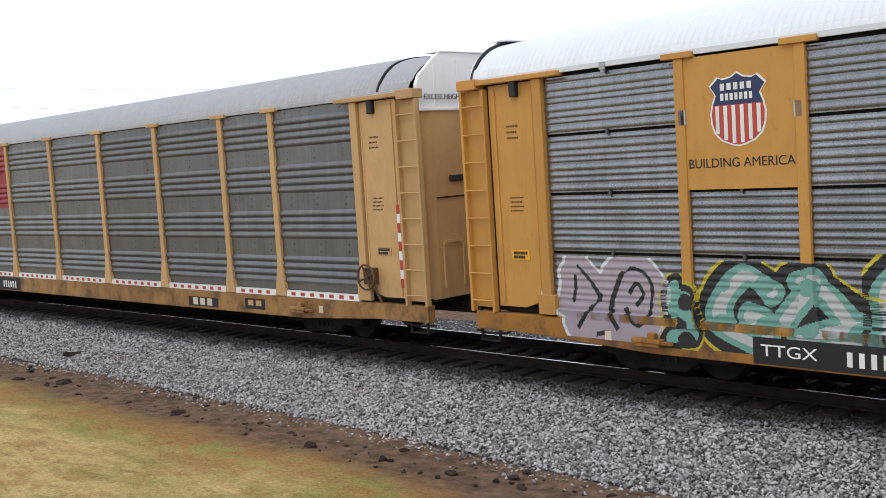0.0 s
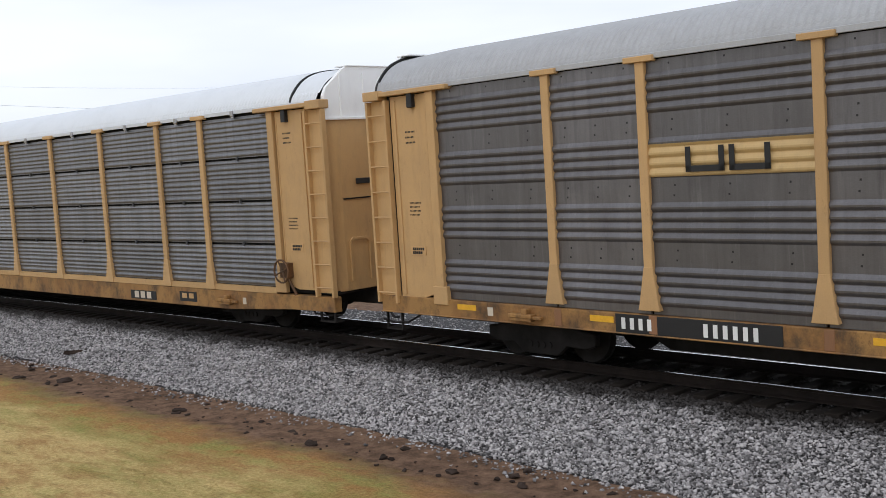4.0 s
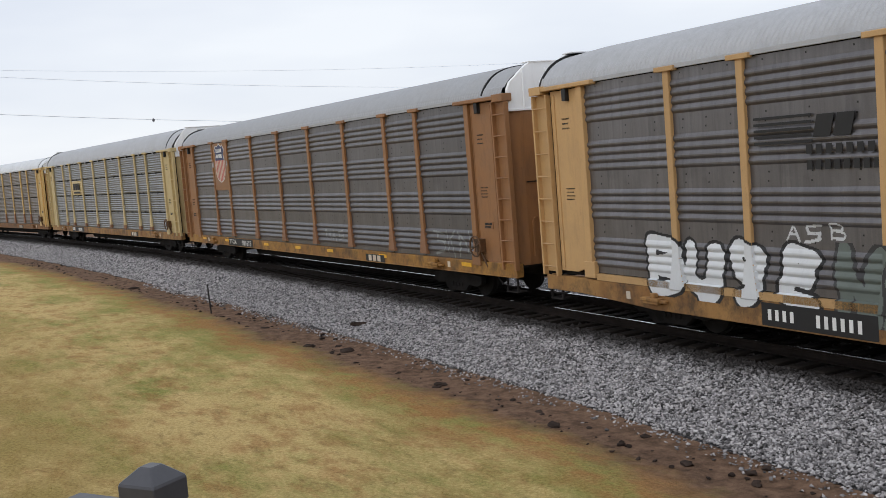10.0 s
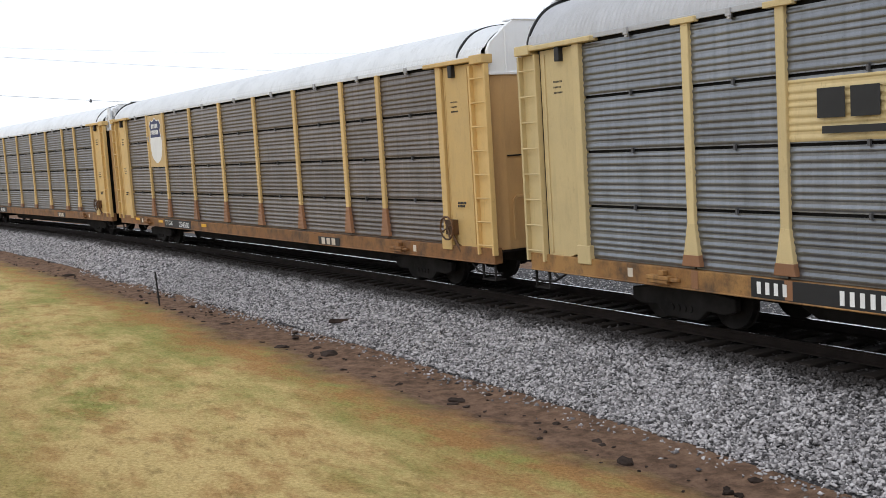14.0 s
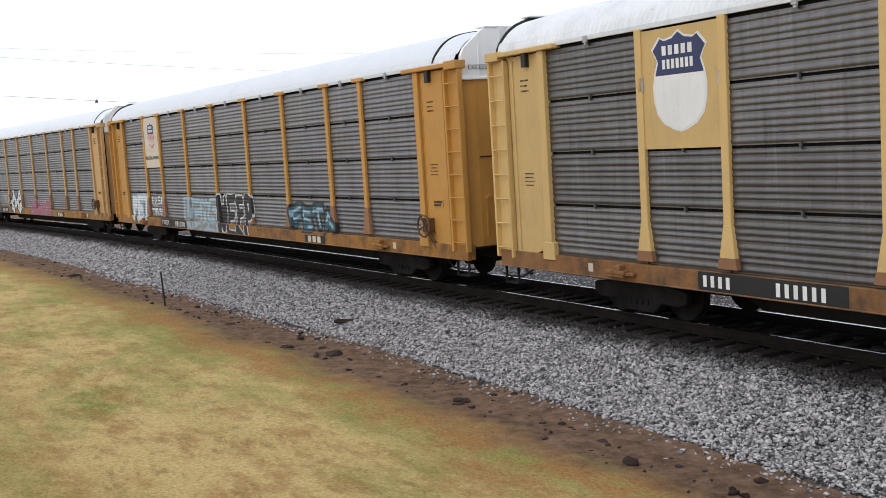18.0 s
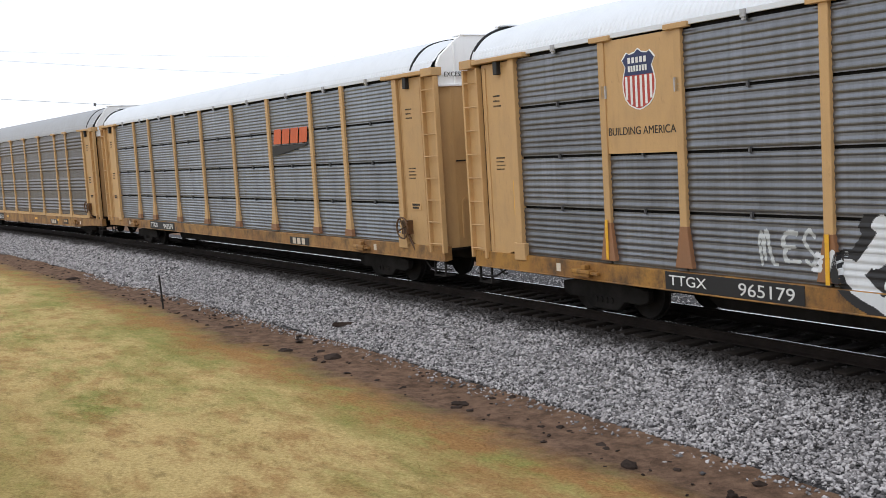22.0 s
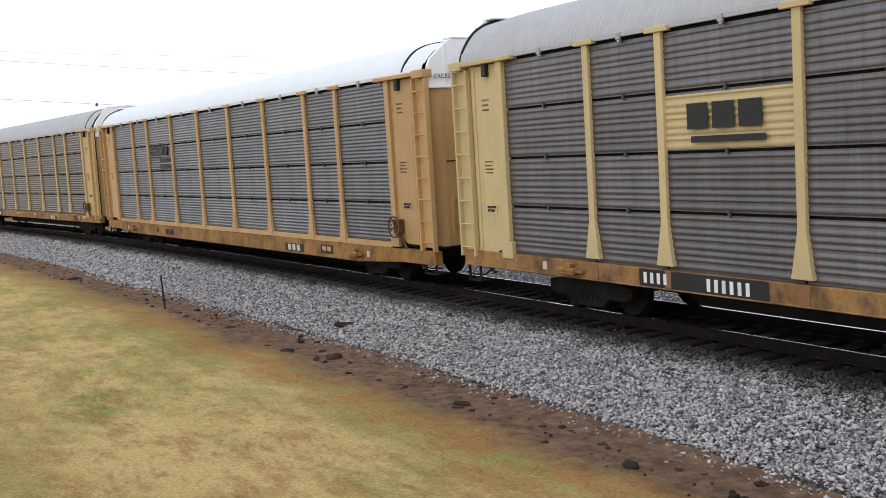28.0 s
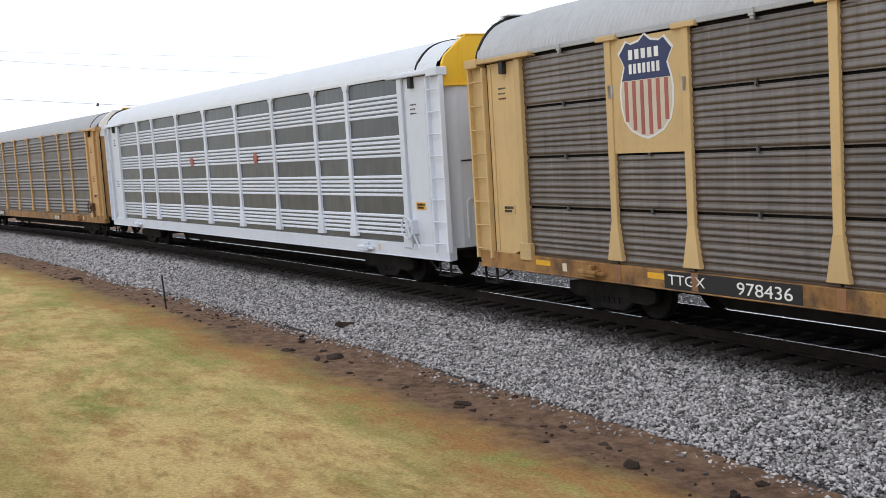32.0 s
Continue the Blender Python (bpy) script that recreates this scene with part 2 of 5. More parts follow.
MAT.update(
    ground=ground_material(), stone=ballast_material("granite_ballast_stone", True), bed=ballast_material("ballast_bed", False),
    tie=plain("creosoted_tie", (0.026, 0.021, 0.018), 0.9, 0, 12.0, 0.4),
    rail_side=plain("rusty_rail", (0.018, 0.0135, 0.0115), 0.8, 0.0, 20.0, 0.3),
    rail_top=plain("polished_rail_head", (0.62, 0.62, 0.63), 0.22, 1.0, 20.0, 0.1),
    iron=plain("sooty_gear_and_gap_shade", (0.019, 0.0172, 0.0163), 0.8, 0.0, 15.0, 0.4),
    black=plain("black_rubber", (0.012, 0.012, 0.013), 0.6, 0.0, 20.0, 0.2),
    stencil=plain("black_stencil_panel", (0.014, 0.014, 0.015), 0.6, 0.0, 8.0, 0.3),
    white=painted("white_lettering", (0.78, 0.78, 0.76), 0.25, 0.05),
    roof_white=painted("white_roof_paint", (0.70, 0.73, 0.77), 0.14, 0.03, 0.5), end_white=painted("white_roof_end_paint", (0.86, 0.87, 0.88), 0.15, 0.06, 0.5),
    roof_grey=sheet_metal("grey_galvanised_roof", (0.42, 0.43, 0.45), 0.25, 0.0, 0.62),
    red=painted("red_paint", (0.45, 0.055, 0.04), 0.3, 0.05), blue=painted("dark_blue_paint", (0.025, 0.035, 0.11), 0.2, 0.03),
    maroon=painted("maroon_paint", (0.27, 0.022, 0.032), 0.15, 0.02), orange=painted("orange_red_paint", (0.62, 0.11, 0.03), 0.25, 0.05),
    reflect=plain("yellow_reflector", (0.75, 0.40, 0.03), 0.35, 0.0, 60.0, 0.1),
)


# ---- mesh helpers ----
class Shape:
    """Collects boxes and prisms into one mesh."""

    def __init__(self):
        self.v, self.f = [], []

    def box(self, x0, y0, z0, x1, y1, z1):
        return self.loft([[(x0, y0, z0), (x1, y0, z0), (x1, y1, z0), (x0, y1, z0)], [(x0, y0, z1), (x1, y0, z1), (x1, y1, z1), (x0, y1, z1)]])

    def loft(self, rings, caps=True, closed=True):
        """Joins rings of equally many points."""
        n, base = len(rings[0]), len(self.v)
        for r in rings:
            self.v.extend(r)
        for k in range(len(rings) - 1):
            for i in range(n if closed else n - 1):
                j = (i + 1) % n
                a = base + k * n
                self.f.append((a + i, a + j, a + n + j, a + n + i))
        if caps:
            self.f.append(tuple(base + i for i in reversed(range(n))))
            self.f.append(tuple(base + (len(rings) - 1) * n + i for i in range(n)))
        return self

    def plate(self, outline, y0, y1):
        """A flat outline in x, z with its thickness along y."""
        return self.loft([[(x, y0, z) for x, z in outline], [(x, y1, z) for x, z in outline]])

    def slab(self, outline, x0, x1):
        """A flat outline in y, z with its thickness along x."""
        return self.loft([[(x0, y, z) for y, z in outline], [(x1, y, z) for y, z in outline]])

    def rod(self, a, b, r, n=6):
        a, b = Vector(a), Vector(b)
        q = (b - a).to_track_quat("Z", "Y")
        ring = [q @ Vector((r * math.cos(2 * math.pi * i / n), r * math.sin(2 * math.pi * i / n), 0)) for i in range(n)]
        return self.loft([[tuple(a + p) for p in ring], [tuple(b + p) for p in ring]])

    def disc(self, x, y, z, r, w, n=20, axis="y"):
        if axis == "y":
            return self.loft([[(x + r * math.cos(t), y + d, z + r * math.sin(t)) for t in (2 * math.pi * i / n for i in range(n))] for d in (0, w)])
        return self.loft([[(x + d, y + r * math.cos(t), z + r * math.sin(t)) for t in (2 * math.pi * i / n for i in range(n))] for d in (0, w)])

    def mesh(self, name, bevel=0.0, smooth=False):
        me = bpy.data.meshes.new(name)
        me.from_pydata([tuple(p) for p in self.v], [], self.f)
        bm = bmesh.new()
        bm.from_mesh(me)
        bmesh.ops.recalc_face_normals(bm, faces=bm.faces)
        if bevel:
            sharp = [e for e in bm.edges if len(e.link_faces) == 2 and e.calc_face_angle(0) > 0.6]
            bmesh.ops.bevel(bm, geom=sharp, offset=bevel, segments=1, affect="EDGES")
        bm.to_mesh(me)
        bm.free()
        me.materials.append(None)
        if smooth:
            me.shade_smooth()
        return me


def part(name, me, material, parent, m=None, label="", kind=""):
    """One mesh object under a thing or a part; alike parts share their mesh."""
    ob = new(name, me)
    ob.parent = parent
    if m is not None:
        ob.matrix_basis = m
    ob.material_slots[0].link = "OBJECT"
    ob.material_slots[0].material = mat(material) if isinstance(material, str) else material
    return tagged(ob, label, kind=kind)


def lone(name, me, material, label, category, kind="", group=""):
    ob = new(name, me)
    ob.material_slots[0].link = "OBJECT"
    ob.material_slots[0].material = mat(material) if isinstance(material, str) else material
    return tagged(ob, label, category, group, kind)


CACHE = {}


def cached(key, make):
    if key not in CACHE:
        CACHE[key] = make()
    return CACHE[key]


def add_float(me, name, values):
    a = me.attributes.new(name, "FLOAT", "POINT")
    a.data.foreach_set("value", np.asarray(values, np.float32))


# ---- ground, ballast and track ----
SECTION = [(-900, 6), (-300, 4), (-90, 2.2), (-45, 1.2), (-28, 0.4), (-21, -0.05), (-17, -0.28), (-13.4, -0.45), (-11, -0.56), (-9.3, -0.64),
           (-8, -0.70), (-7, -0.76), (-6.2, -0.81), (-5.4, -0.86), (-4.7, -0.92), (-4.1, -0.93), (-3.2, -0.85), (-2, -0.6), (0, -0.6), (3.5, -1.2), (6, -1.5), (9, -1.5),
           (20, -1.3), (60, -0.8), (300, 1.0), (1500, 8.0)]
BED = [(-3.75, -0.92), (-3.55, -0.82), (-3.2, -0.70), (-2.6, -0.55), (-2.1, -0.42), (-1.75, -0.315), (-1.5, -0.252), (-0.72, -0.24), (0, -0.24), (0.72, -0.24), (1.5, -0.25),
       (2.2, -0.4), (3.4, -0.7), (4.8, -1.0), (7.5, -1.2), (9.5, -1.6)]


def height(profile, o):
    return float(np.interp(o, [p[0] for p in profile], [p[1] for p in profile]))


def strip(name, profile, stations, wave, columns=None):
    cols = columns or [p[0] for p in profile]
    v, f, at = [], [], []
    for s in stations:
        for o in cols:
            z = height(profile, o) + wave * noise.noise((s * 0.35, o * 0.6, 3.0)) + 0.4 * wave * noise.noise((s * 1.7, o * 2.1, 8.0))
            v.append(beside(s, o, z))
            at.append(o)
    n = len(cols)
    for k in range(len(stations) - 1):
        for i in range(n - 1):
            f.append((k * n + i, (k + 1) * n + i, (k + 1) * n + i + 1, k * n + i + 1))
    me = bpy.data.meshes.new(name)
    me.from_pydata(v, [], f)
    me.materials.append(None)
    me.shade_smooth()
    me.flip_normals()
    add_float(me, "across", at)
    return me


def steps(a, b, n):
    return [a + (b - a) * i / n for i in range(n + 1)]


far_out = [-2600, -1500, -900, -500, -300, -200, -150, -120]
along = far_out + steps(-110, 30, 280) + [40, 60, 90, 130, 200, 350, 700, 1500, 2600]
ground_cols = sorted(set([p[0] for p in SECTION] + [round(-15 + 0.4 * i, 2) for i in range(30)] + [-27, -24, -19, -16]))
lone("ground", strip("ground", SECTION, along, 0.06, ground_cols), "ground", "dry straw-coloured lawn with green patches and bare earth", "ground", "structure")
bed_along = [-700, -400, -200, -130] + steps(-110, 30, 200) + [60, 130, 300, 700]
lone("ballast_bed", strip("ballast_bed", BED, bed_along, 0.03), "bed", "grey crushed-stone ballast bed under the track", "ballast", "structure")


def stones():
    """Loose stones over the camera's side of the bed, as one mesh."""
    rng = np.random.default_rng(4)
    base = np.array([(1, 0, 0), (-1, 0, 0), (0, 1, 0), (0, -1, 0), (0, 0, 1), (0, 0, -1)], float)
    tris = np.array([(0, 2, 4), (2, 1, 4), (1, 3, 4), (3, 0, 4), (2, 0, 5), (1, 2, 5), (3, 1, 5), (0, 3, 5)])
    spots = []
    for s0, s1, density in ((-20, 6, 1250), (-38, -20, 900), (-95, -38, 360)):
        k = int((s1 - s0) * 2.7 * density)
        spots.append(np.stack([rng.uniform(s0, s1, k), -1.3 - 2.37 * rng.beta(1.1, 0.95, k)], 1))
    spots.append(np.stack([rng.uniform(-45, 4, 3600), -3.6 - np.abs(rng.normal(0, 0.22, 3600))], 1))
    spots.append(np.stack([rng.uniform(-50, 6, 30000), 1.3 + 6.5 * rng.beta(1.0, 1.6, 30000)], 1))
    spots.append(np.stack([rng.uniform(-60, 6, 24000), rng.uniform(-1.5, 1.3, 24000)], 1))
    spots = np.concatenate(spots)
    inner = np.arange(len(spots)) >= len(spots) - 24000
    n = len(spots)
    size = rng.uniform(0.013, 0.038, n) * np.where(spots[:, 0] < -38, 1.6, 1.0)
    prof = BED
    z = np.interp(spots[:, 1], [p[0] for p in prof], [p[1] for p in prof]) + rng.uniform(-0.012, 0.034, n) - np.where(inner, 0.012, 0.0)
    a = -BEND * spots[:, 0]
    x = np.sin(a) / -BEND - spots[:, 1] * np.sin(a)
    y = MID_Y - (1 - np.cos(a)) / BEND + spots[:, 1] * np.cos(a)
    jag = rng.uniform(0.5, 1.5, (n, 6, 1)) * base[None] * size[:, None, None] * np.array([1.25, 1.0, 0.75])
    jag += rng.normal(0, 0.26, (n, 6, 3)) * size[:, None, None]
    t = rng.uniform(0, 6.28, n)
    u = rng.uniform(-0.7, 0.7, n)
    ct, st, cu, su = np.cos(t)[:, None], np.sin(t)[:, None], np.cos(u)[:, None], np.sin(u)[:, None]
    px, py, pz = jag[..., 0], jag[..., 1] * cu - jag[..., 2] * su, jag[..., 1] * su + jag[..., 2] * cu
    v = np.stack([px * ct - py * st + x[:, None], px * st + py * ct + y[:, None], pz + z[:, None]], -1).reshape(-1, 3)
    f = (tris[None] + 6 * np.arange(n)[:, None, None]).reshape(-1, 3)
    me = bpy.data.meshes.new("ballast_stones")
    me.vertices.add(len(v))
    me.vertices.foreach_set("co", v.astype(np.float32).ravel())
    me.loops.add(f.size)
    me.loops.foreach_set("vertex_index", f.astype(np.int32).ravel())
    me.polygons.add(len(f))
    me.polygons.foreach_set("loop_start", np.arange(0, f.size, 3, dtype=np.int32))
    me.update(calc_edges=True)
    me.materials.append(None)
    add_float(me, "across", np.repeat(spots[:, 1], 6))
    return me


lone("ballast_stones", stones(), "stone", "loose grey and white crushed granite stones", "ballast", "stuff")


def track():
    base = tagged(new("railway_track"), "ballasted single track with wooden ties and steel rails", "track", kind="structure")
    head = [(-0.030, -0.0025), (-0.024, 0.0), (0.024, 0.0), (0.030, -0.0025)]
    body = [(-0.075, -0.175), (0.075, -0.175), (0.07, -0.16), (0.012, -0.135), (0.012, -0.045), (0.036, -0.035), (0.036, -0.003), (-0.036, -0.003), (-0.036, -0.035),
            (-0.012, -0.045), (-0.012, -0.135), (-0.07, -0.16)]
    st = [-700, -400, -200] + steps(-130, 40, 85) + [70, 130, 300, 700]
    for o in (-0.7535, 0.7535):
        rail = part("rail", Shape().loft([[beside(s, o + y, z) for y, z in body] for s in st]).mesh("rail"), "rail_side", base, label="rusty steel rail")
        part("rail_head", Shape().loft([[beside(s, o + y, z) for y, z in head] for s in st]).mesh("rail_head"), "rail_top", rail, label="polished running surface")
    tie = Shape().box(-0.115, -1.3, -0.36, 0.115, 1.3, -0.178).mesh("tie", 0.012)
    rng = random.Random(5)
    for i in range(170):
        s = -80 + 0.53 * i
        x, y, a = on_line(s)
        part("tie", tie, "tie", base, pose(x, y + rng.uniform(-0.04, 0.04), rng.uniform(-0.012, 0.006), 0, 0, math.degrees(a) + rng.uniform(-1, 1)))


track()

# ---- the train: covered car carriers ----
PITCH, END, DOOR, POSTS = 28.55, 13.83, 11.85, (-9.07, -7.15, -4.29, -1.43, 1.43, 4.29, 7.15, 9.07)
EAVE, SIDE = 5.0, 1.53
ROOF = [(-1.56, 4.99), (-1.55, 5.08), (-1.46, 5.24), (-1.26, 5.46), (-1.0, 5.61), (-0.6, 5.71), (0, 5.75), (0.6, 5.71), (1.0, 5.61), (1.26, 5.46), (1.46, 5.24), (1.55, 5.08), (1.56, 4.99)]
BAYS = list(zip((-DOOR,) + POSTS, POSTS + (DOOR,)))
ROWS4 = [(1.07 + i * 0.965, 1.07 + (i + 1) * 0.965 - 0.048) for i in range(4)]
SHEET_TOP = 4.93
TURN = Matrix.Rotation(math.pi, 4, "Z")
WIDE = Matrix.Diagonal((1.2, 1.0, 0.88, 1.0))


def at(x=0.0, y=0.0, z=0.0):
    return Matrix.Translation((x, y, z))


ROUND_RIB = ((-0.95, 0.0), (-0.66, 0.5), (-0.34, 0.93), (0.04, 1.0), (0.45, 0.66), (1.0, 0.0))


def rib_line(z0, z1, ribs, depth):
    """Heights and depths along a ribbed sheet."""
    return [(z0, 0.0)] + [(c + k * r, d * depth) for c, r in sorted(ribs) for k, d in ROUND_RIB] + [(z1, 0.0)]


def fine_ribs(z0, z1):
    """Eight shallow pressed ribs a panel, unevenly wide."""
    h = z1 - z0
    return [(z0 + h * (0.075 + 0.121 * i + (0.012 if i % 3 == 1 else 0.0)), h * (0.056, 0.04, 0.048)[i % 3]) for i in range(8)]


def close_ribs(z0, z1):
    """Ten narrow ribs a panel, in uneven pairs."""
    h = z1 - z0
    return [(z0 + h * (0.06 + 0.098 * i), h * (0.036 + 0.008 * (i % 2))) for i in range(10)]


def group_ribs(z0, z1):
    """Groups of four round ribs with riveted flats between."""
    return [(z0 + 0.2 + 0.155 * i + 0.98 * j, 0.074) for j in range(4) for i in range(4) if z0 + 0.2 + 0.155 * i + 0.98 * j < z1 - 0.06]


LINES = {"rib": rib_line(1.07, SHEET_TOP, group_ribs(1.07, SHEET_TOP), 0.034), "flat": [(1.07, 0.0), (SHEET_TOP, 0.0)]}
for r, (a, c) in enumerate(ROWS4):
    LINES[r] = rib_line(a, c, fine_ribs(a, c), 0.014)
    LINES[r + 4] = rib_line(a, c, close_ribs(a, c), 0.013)
LINES["four"] = [p for r in range(4) for p in LINES[r]]
LINES["ten"] = [p for r in range(4) for p in LINES[r + 4]]


def sheet(width, line):
    def make():
        pts = LINES[line]
        ring = [(-SIDE - d, z) for z, d in pts] + [(-SIDE + 0.03, pts[-1][0]), (-SIDE + 0.03, pts[0][0])]
        return Shape().slab(ring, -width / 2, width / 2).mesh("panel")
    return cached(("sheet", round(width, 2), line), make)


def holes(width):
    """Rows of dark perforations on the flats of a ribbed sheet."""
    def make():
        sh = Shape()
        for j in range(4):
            for dz in (-0.075, 0.075):
                z = 1.07 + 0.92 + 0.98 * j + dz
                for i in range(3):
                    x = width * ((i + 0.5) / 3 - 0.5) + 0.02 * (dz > 0)
                    if z < SHEET_TOP - 0.05:
                        sh.box(x - 0.014, -SIDE - 0.004, z - 0.014, x + 0.014, -SIDE, z + 0.014)
        return sh.mesh("rivet_pattern")
    return cached(("holes", round(width, 2)), make)


def side_post(cap, foot):
    def make():
        a, y = 0.082, -SIDE - 0.07
        ring = lambda w, d, z: [(-w, d, z), (w, d, z), (w, -SIDE + 0.01, z), (-w, -SIDE + 0.01, z)]
        sh = Shape().loft([ring(a, y, foot + 0.66), ring(a, y, EAVE - 0.04)])
        if cap == "tee":
            sh.box(-0.27, -SIDE - 0.11, EAVE - 0.09, 0.27, -SIDE, EAVE + 0.0)
        elif cap == "flare":
            sh.loft([ring(a, y - 0.004, EAVE - 0.2), ring(0.21, y - 0.004, EAVE - 0.02)])
        return sh.mesh("side_post", 0.008)
    return cached(("post", cap, foot), make)


def post_foot(foot):
    def make():
        ring = lambda w, d, z: [(-w, d, z), (w, d, z), (w, -SIDE + 0.01, z), (-w, -SIDE + 0.01, z)]
        return Shape().loft([ring(0.2, -SIDE - 0.095, foot), ring(0.18, -SIDE - 0.095, foot + 0.08), ring(0.084, -SIDE - 0.073, foot + 0.67)]).mesh("post_foot", 0.006)
    return cached(("foot", foot), make)


def crown(rise):
    """The roof's cross section; taller cars have a higher crown."""
    pts = ROOF
    for _ in range(2):
        cut = [tuple(a + (b - a) * t for a, b in zip(p, q)) for p, q in zip(pts, pts[1:]) for t in (0.25, 0.75)]
        pts = [pts[0], *cut, pts[-1]]
    return [(y, 4.99 + (z - 4.99) * rise) for y, z in pts]


def roof_mesh(rise):
    rings, n = [], 440
    for i in range(n + 1):
        x = -13.42 + 26.84 * i / n
        d = 0.018 if i % 2 else -0.01
        sink = 0.05 * max(0.0, (abs(x) - 12.1) / 1.3)
        rings.append([(x, y * (1 + d * 0.35), z - sink * (z > 5.2) + (d if abs(y) < 1.52 else 0)) for y, z in crown(rise)])
    return Shape().loft(rings, caps=False, closed=False).mesh("roof")


def arch(rise, x0, x1, lift, under):
    ring = [(y * (1 + lift * 0.6), z + lift) for y, z in crown(rise)] + [(y * 0.97, z - under) for y, z in reversed(crown(rise))]
    return Shape().slab(ring, x0, x1).mesh("roof_band")


def gable(rise):
    """The white upper end wall: chamfered shoulders, a flat top, folded seams and a drip edge."""
    top = 4.99 + 0.73 * rise
    ring = [(-1.47, 4.62), (-1.47, 5.1), (-1.38, 5.28), (-0.92, top - 0.07), (-0.78, top), (0.78, top), (0.92, top - 0.07), (1.38, 5.28), (1.47, 5.1), (1.47, 4.62)]
    sh = Shape().slab(ring, -0.04, 0.05)
    for y in (-1.02, -0.36, 0.36, 1.02):
        sh.box(0.045, y - 0.02, 4.66, 0.075, y + 0.02, top - 0.14)
    sh.slab([(-0.82, top - 0.01), (-0.82, top + 0.02), (0.82, top + 0.02), (0.82, top - 0.01)], -0.3, 0.08)
    return sh.slab([(-1.49, 4.60), (-1.49, 4.66), (1.49, 4.66), (1.49, 4.60)], 0.04, 0.09).mesh("roof_end", 0.008)


def shared():
    d = {}
    for name, rise in (("", 1.0), ("_tall", 1.27)):
        d["roof" + name] = roof_mesh(rise)
        d["gasket" + name] = arch(rise, -0.02, 0.02, 0.018, 0.02)
        d["gable" + name] = gable(rise)
    d["clip"] = Shape().box(-0.02, -SIDE - 0.04, -0.02, 0.02, -SIDE + 0.0, 0.07).mesh("seam_clip")
    d["lug"] = Shape().plate([(-0.02, -0.07), (0.025, -0.065), (0.022, -0.02), (0.0, 0.02), (0.022, 0.06), (0.025, 0.11), (-0.02, 0.115)], -SIDE - 0.052, -SIDE).mesh("lug")
    d["eave"] = Shape().box(-13.3, -1.585, 4.945, 13.3, -1.54, 5.035).mesh("eave_flange", 0.006)
    # black sheet added behind the panels for the shade in their seams
    d["gap_shade"] = Shape().box(-13.3, -1.46, 1.03, 13.3, -1.44, 5.0).mesh("inner_wall")
    d["sill_high"] = Shape().plate([(-13.6, 0.74), (13.6, 0.74), (13.6, 1.06), (-13.6, 1.06)], -1.60, -1.40).box(-13.6, -1.62, 0.73, 13.6, -1.5, 0.755).mesh("side_sill", 0.01)
    d["sill_low"] = Shape().plate([(-13.6, 0.60), (-12.2, 0.60), (-9.8, 0.48), (9.8, 0.48), (12.2, 0.60), (13.6, 0.60), (13.6, 0.92), (-13.6, 0.92)], -1.60, -1.40).mesh("side_sill", 0.01)
    d["hook"] = Shape().box(-0.05, -1.625, 4.90, 0.05, -1.58, 5.02).box(-0.03, -1.61, 4.86, 0.03, -1.56, 4.91).mesh("eave_hook", 0.006)
    d["bracket"] = Shape().box(-0.075, -1.612, 0.765, 0.075, -1.59, 1.055).mesh("sill_bracket", 0.005)
    d["pad"] = (Shape().box(-0.3, -1.74, 0.86, 0.24, -1.59, 0.93).box(-0.26, -1.72, 0.80, 0.2, -1.59, 0.87).box(0.0, -1.73, 0.93, 0.12, -1.62, 1.02)
                .box(0.16, -1.7, 0.84, 0.42, -1.62, 0.9).mesh("jacking_pad", 0.012))
    d["shoe"] = Shape().loft([[(-w, -SIDE - 0.101, z), (w, -SIDE - 0.101, z), (w, -SIDE + 0.0, z), (-w, -SIDE + 0.0, z)] for w, z in ((0.207, 1.12), (0.187, 1.21), (0.174, 1.30))]).mesh("post_shoe", 0.005)
    d["stripe_red"] = Shape().box(-0.045, -0.008, 0.0, 0.045, 0.0, 0.17).mesh("safety_stripe")
    d["deck"] = Shape().box(-13.5, -1.44, 0.95, 13.5, 1.44, 1.03).mesh("deck")
    d["spine"] = Shape().plate([(-13.7, 0.62), (-8.4, 0.62), (-7.7, 0.265), (7.7, 0.265), (8.4, 0.62), (13.7, 0.62), (13.7, 0.95), (-13.7, 0.95)], -0.36, 0.36).mesh("centre_sill", 0.02)
    d["beam_under"] = Shape().box(-0.06, -1.38, 0.70, 0.06, 1.38, 0.95).mesh("cross_bearer")
    d["door_post"] = Shape().box(-0.1, -SIDE - 0.10, 1.0, 0.1, -SIDE + 0.05, EAVE - 0.1).box(-0.19, -SIDE - 0.11, 0.96, 0.19, -SIDE, 1.3).mesh("door_post", 0.01)
    d["plate"] = (Shape().plate([(11.97, 1.35), (12.13, 1.12), (12.4, 1.04), (13.02, 1.04), (13.02, EAVE - 0.12), (11.97, EAVE - 0.12)], -SIDE - 0.03, -SIDE + 0.03)
                  .box(12.86, -SIDE - 0.055, 1.1, 12.92, -SIDE - 0.02, EAVE - 0.2).box(12.0, -SIDE - 0.045, 1.4, 12.03, -SIDE - 0.02, EAVE - 0.2).mesh("end_plate", 0.006))
    d["slot"] = Shape().box(13.03, -SIDE + 0.0, 1.0, 13.12, -SIDE + 0.1, EAVE - 0.1).mesh("door_slot")
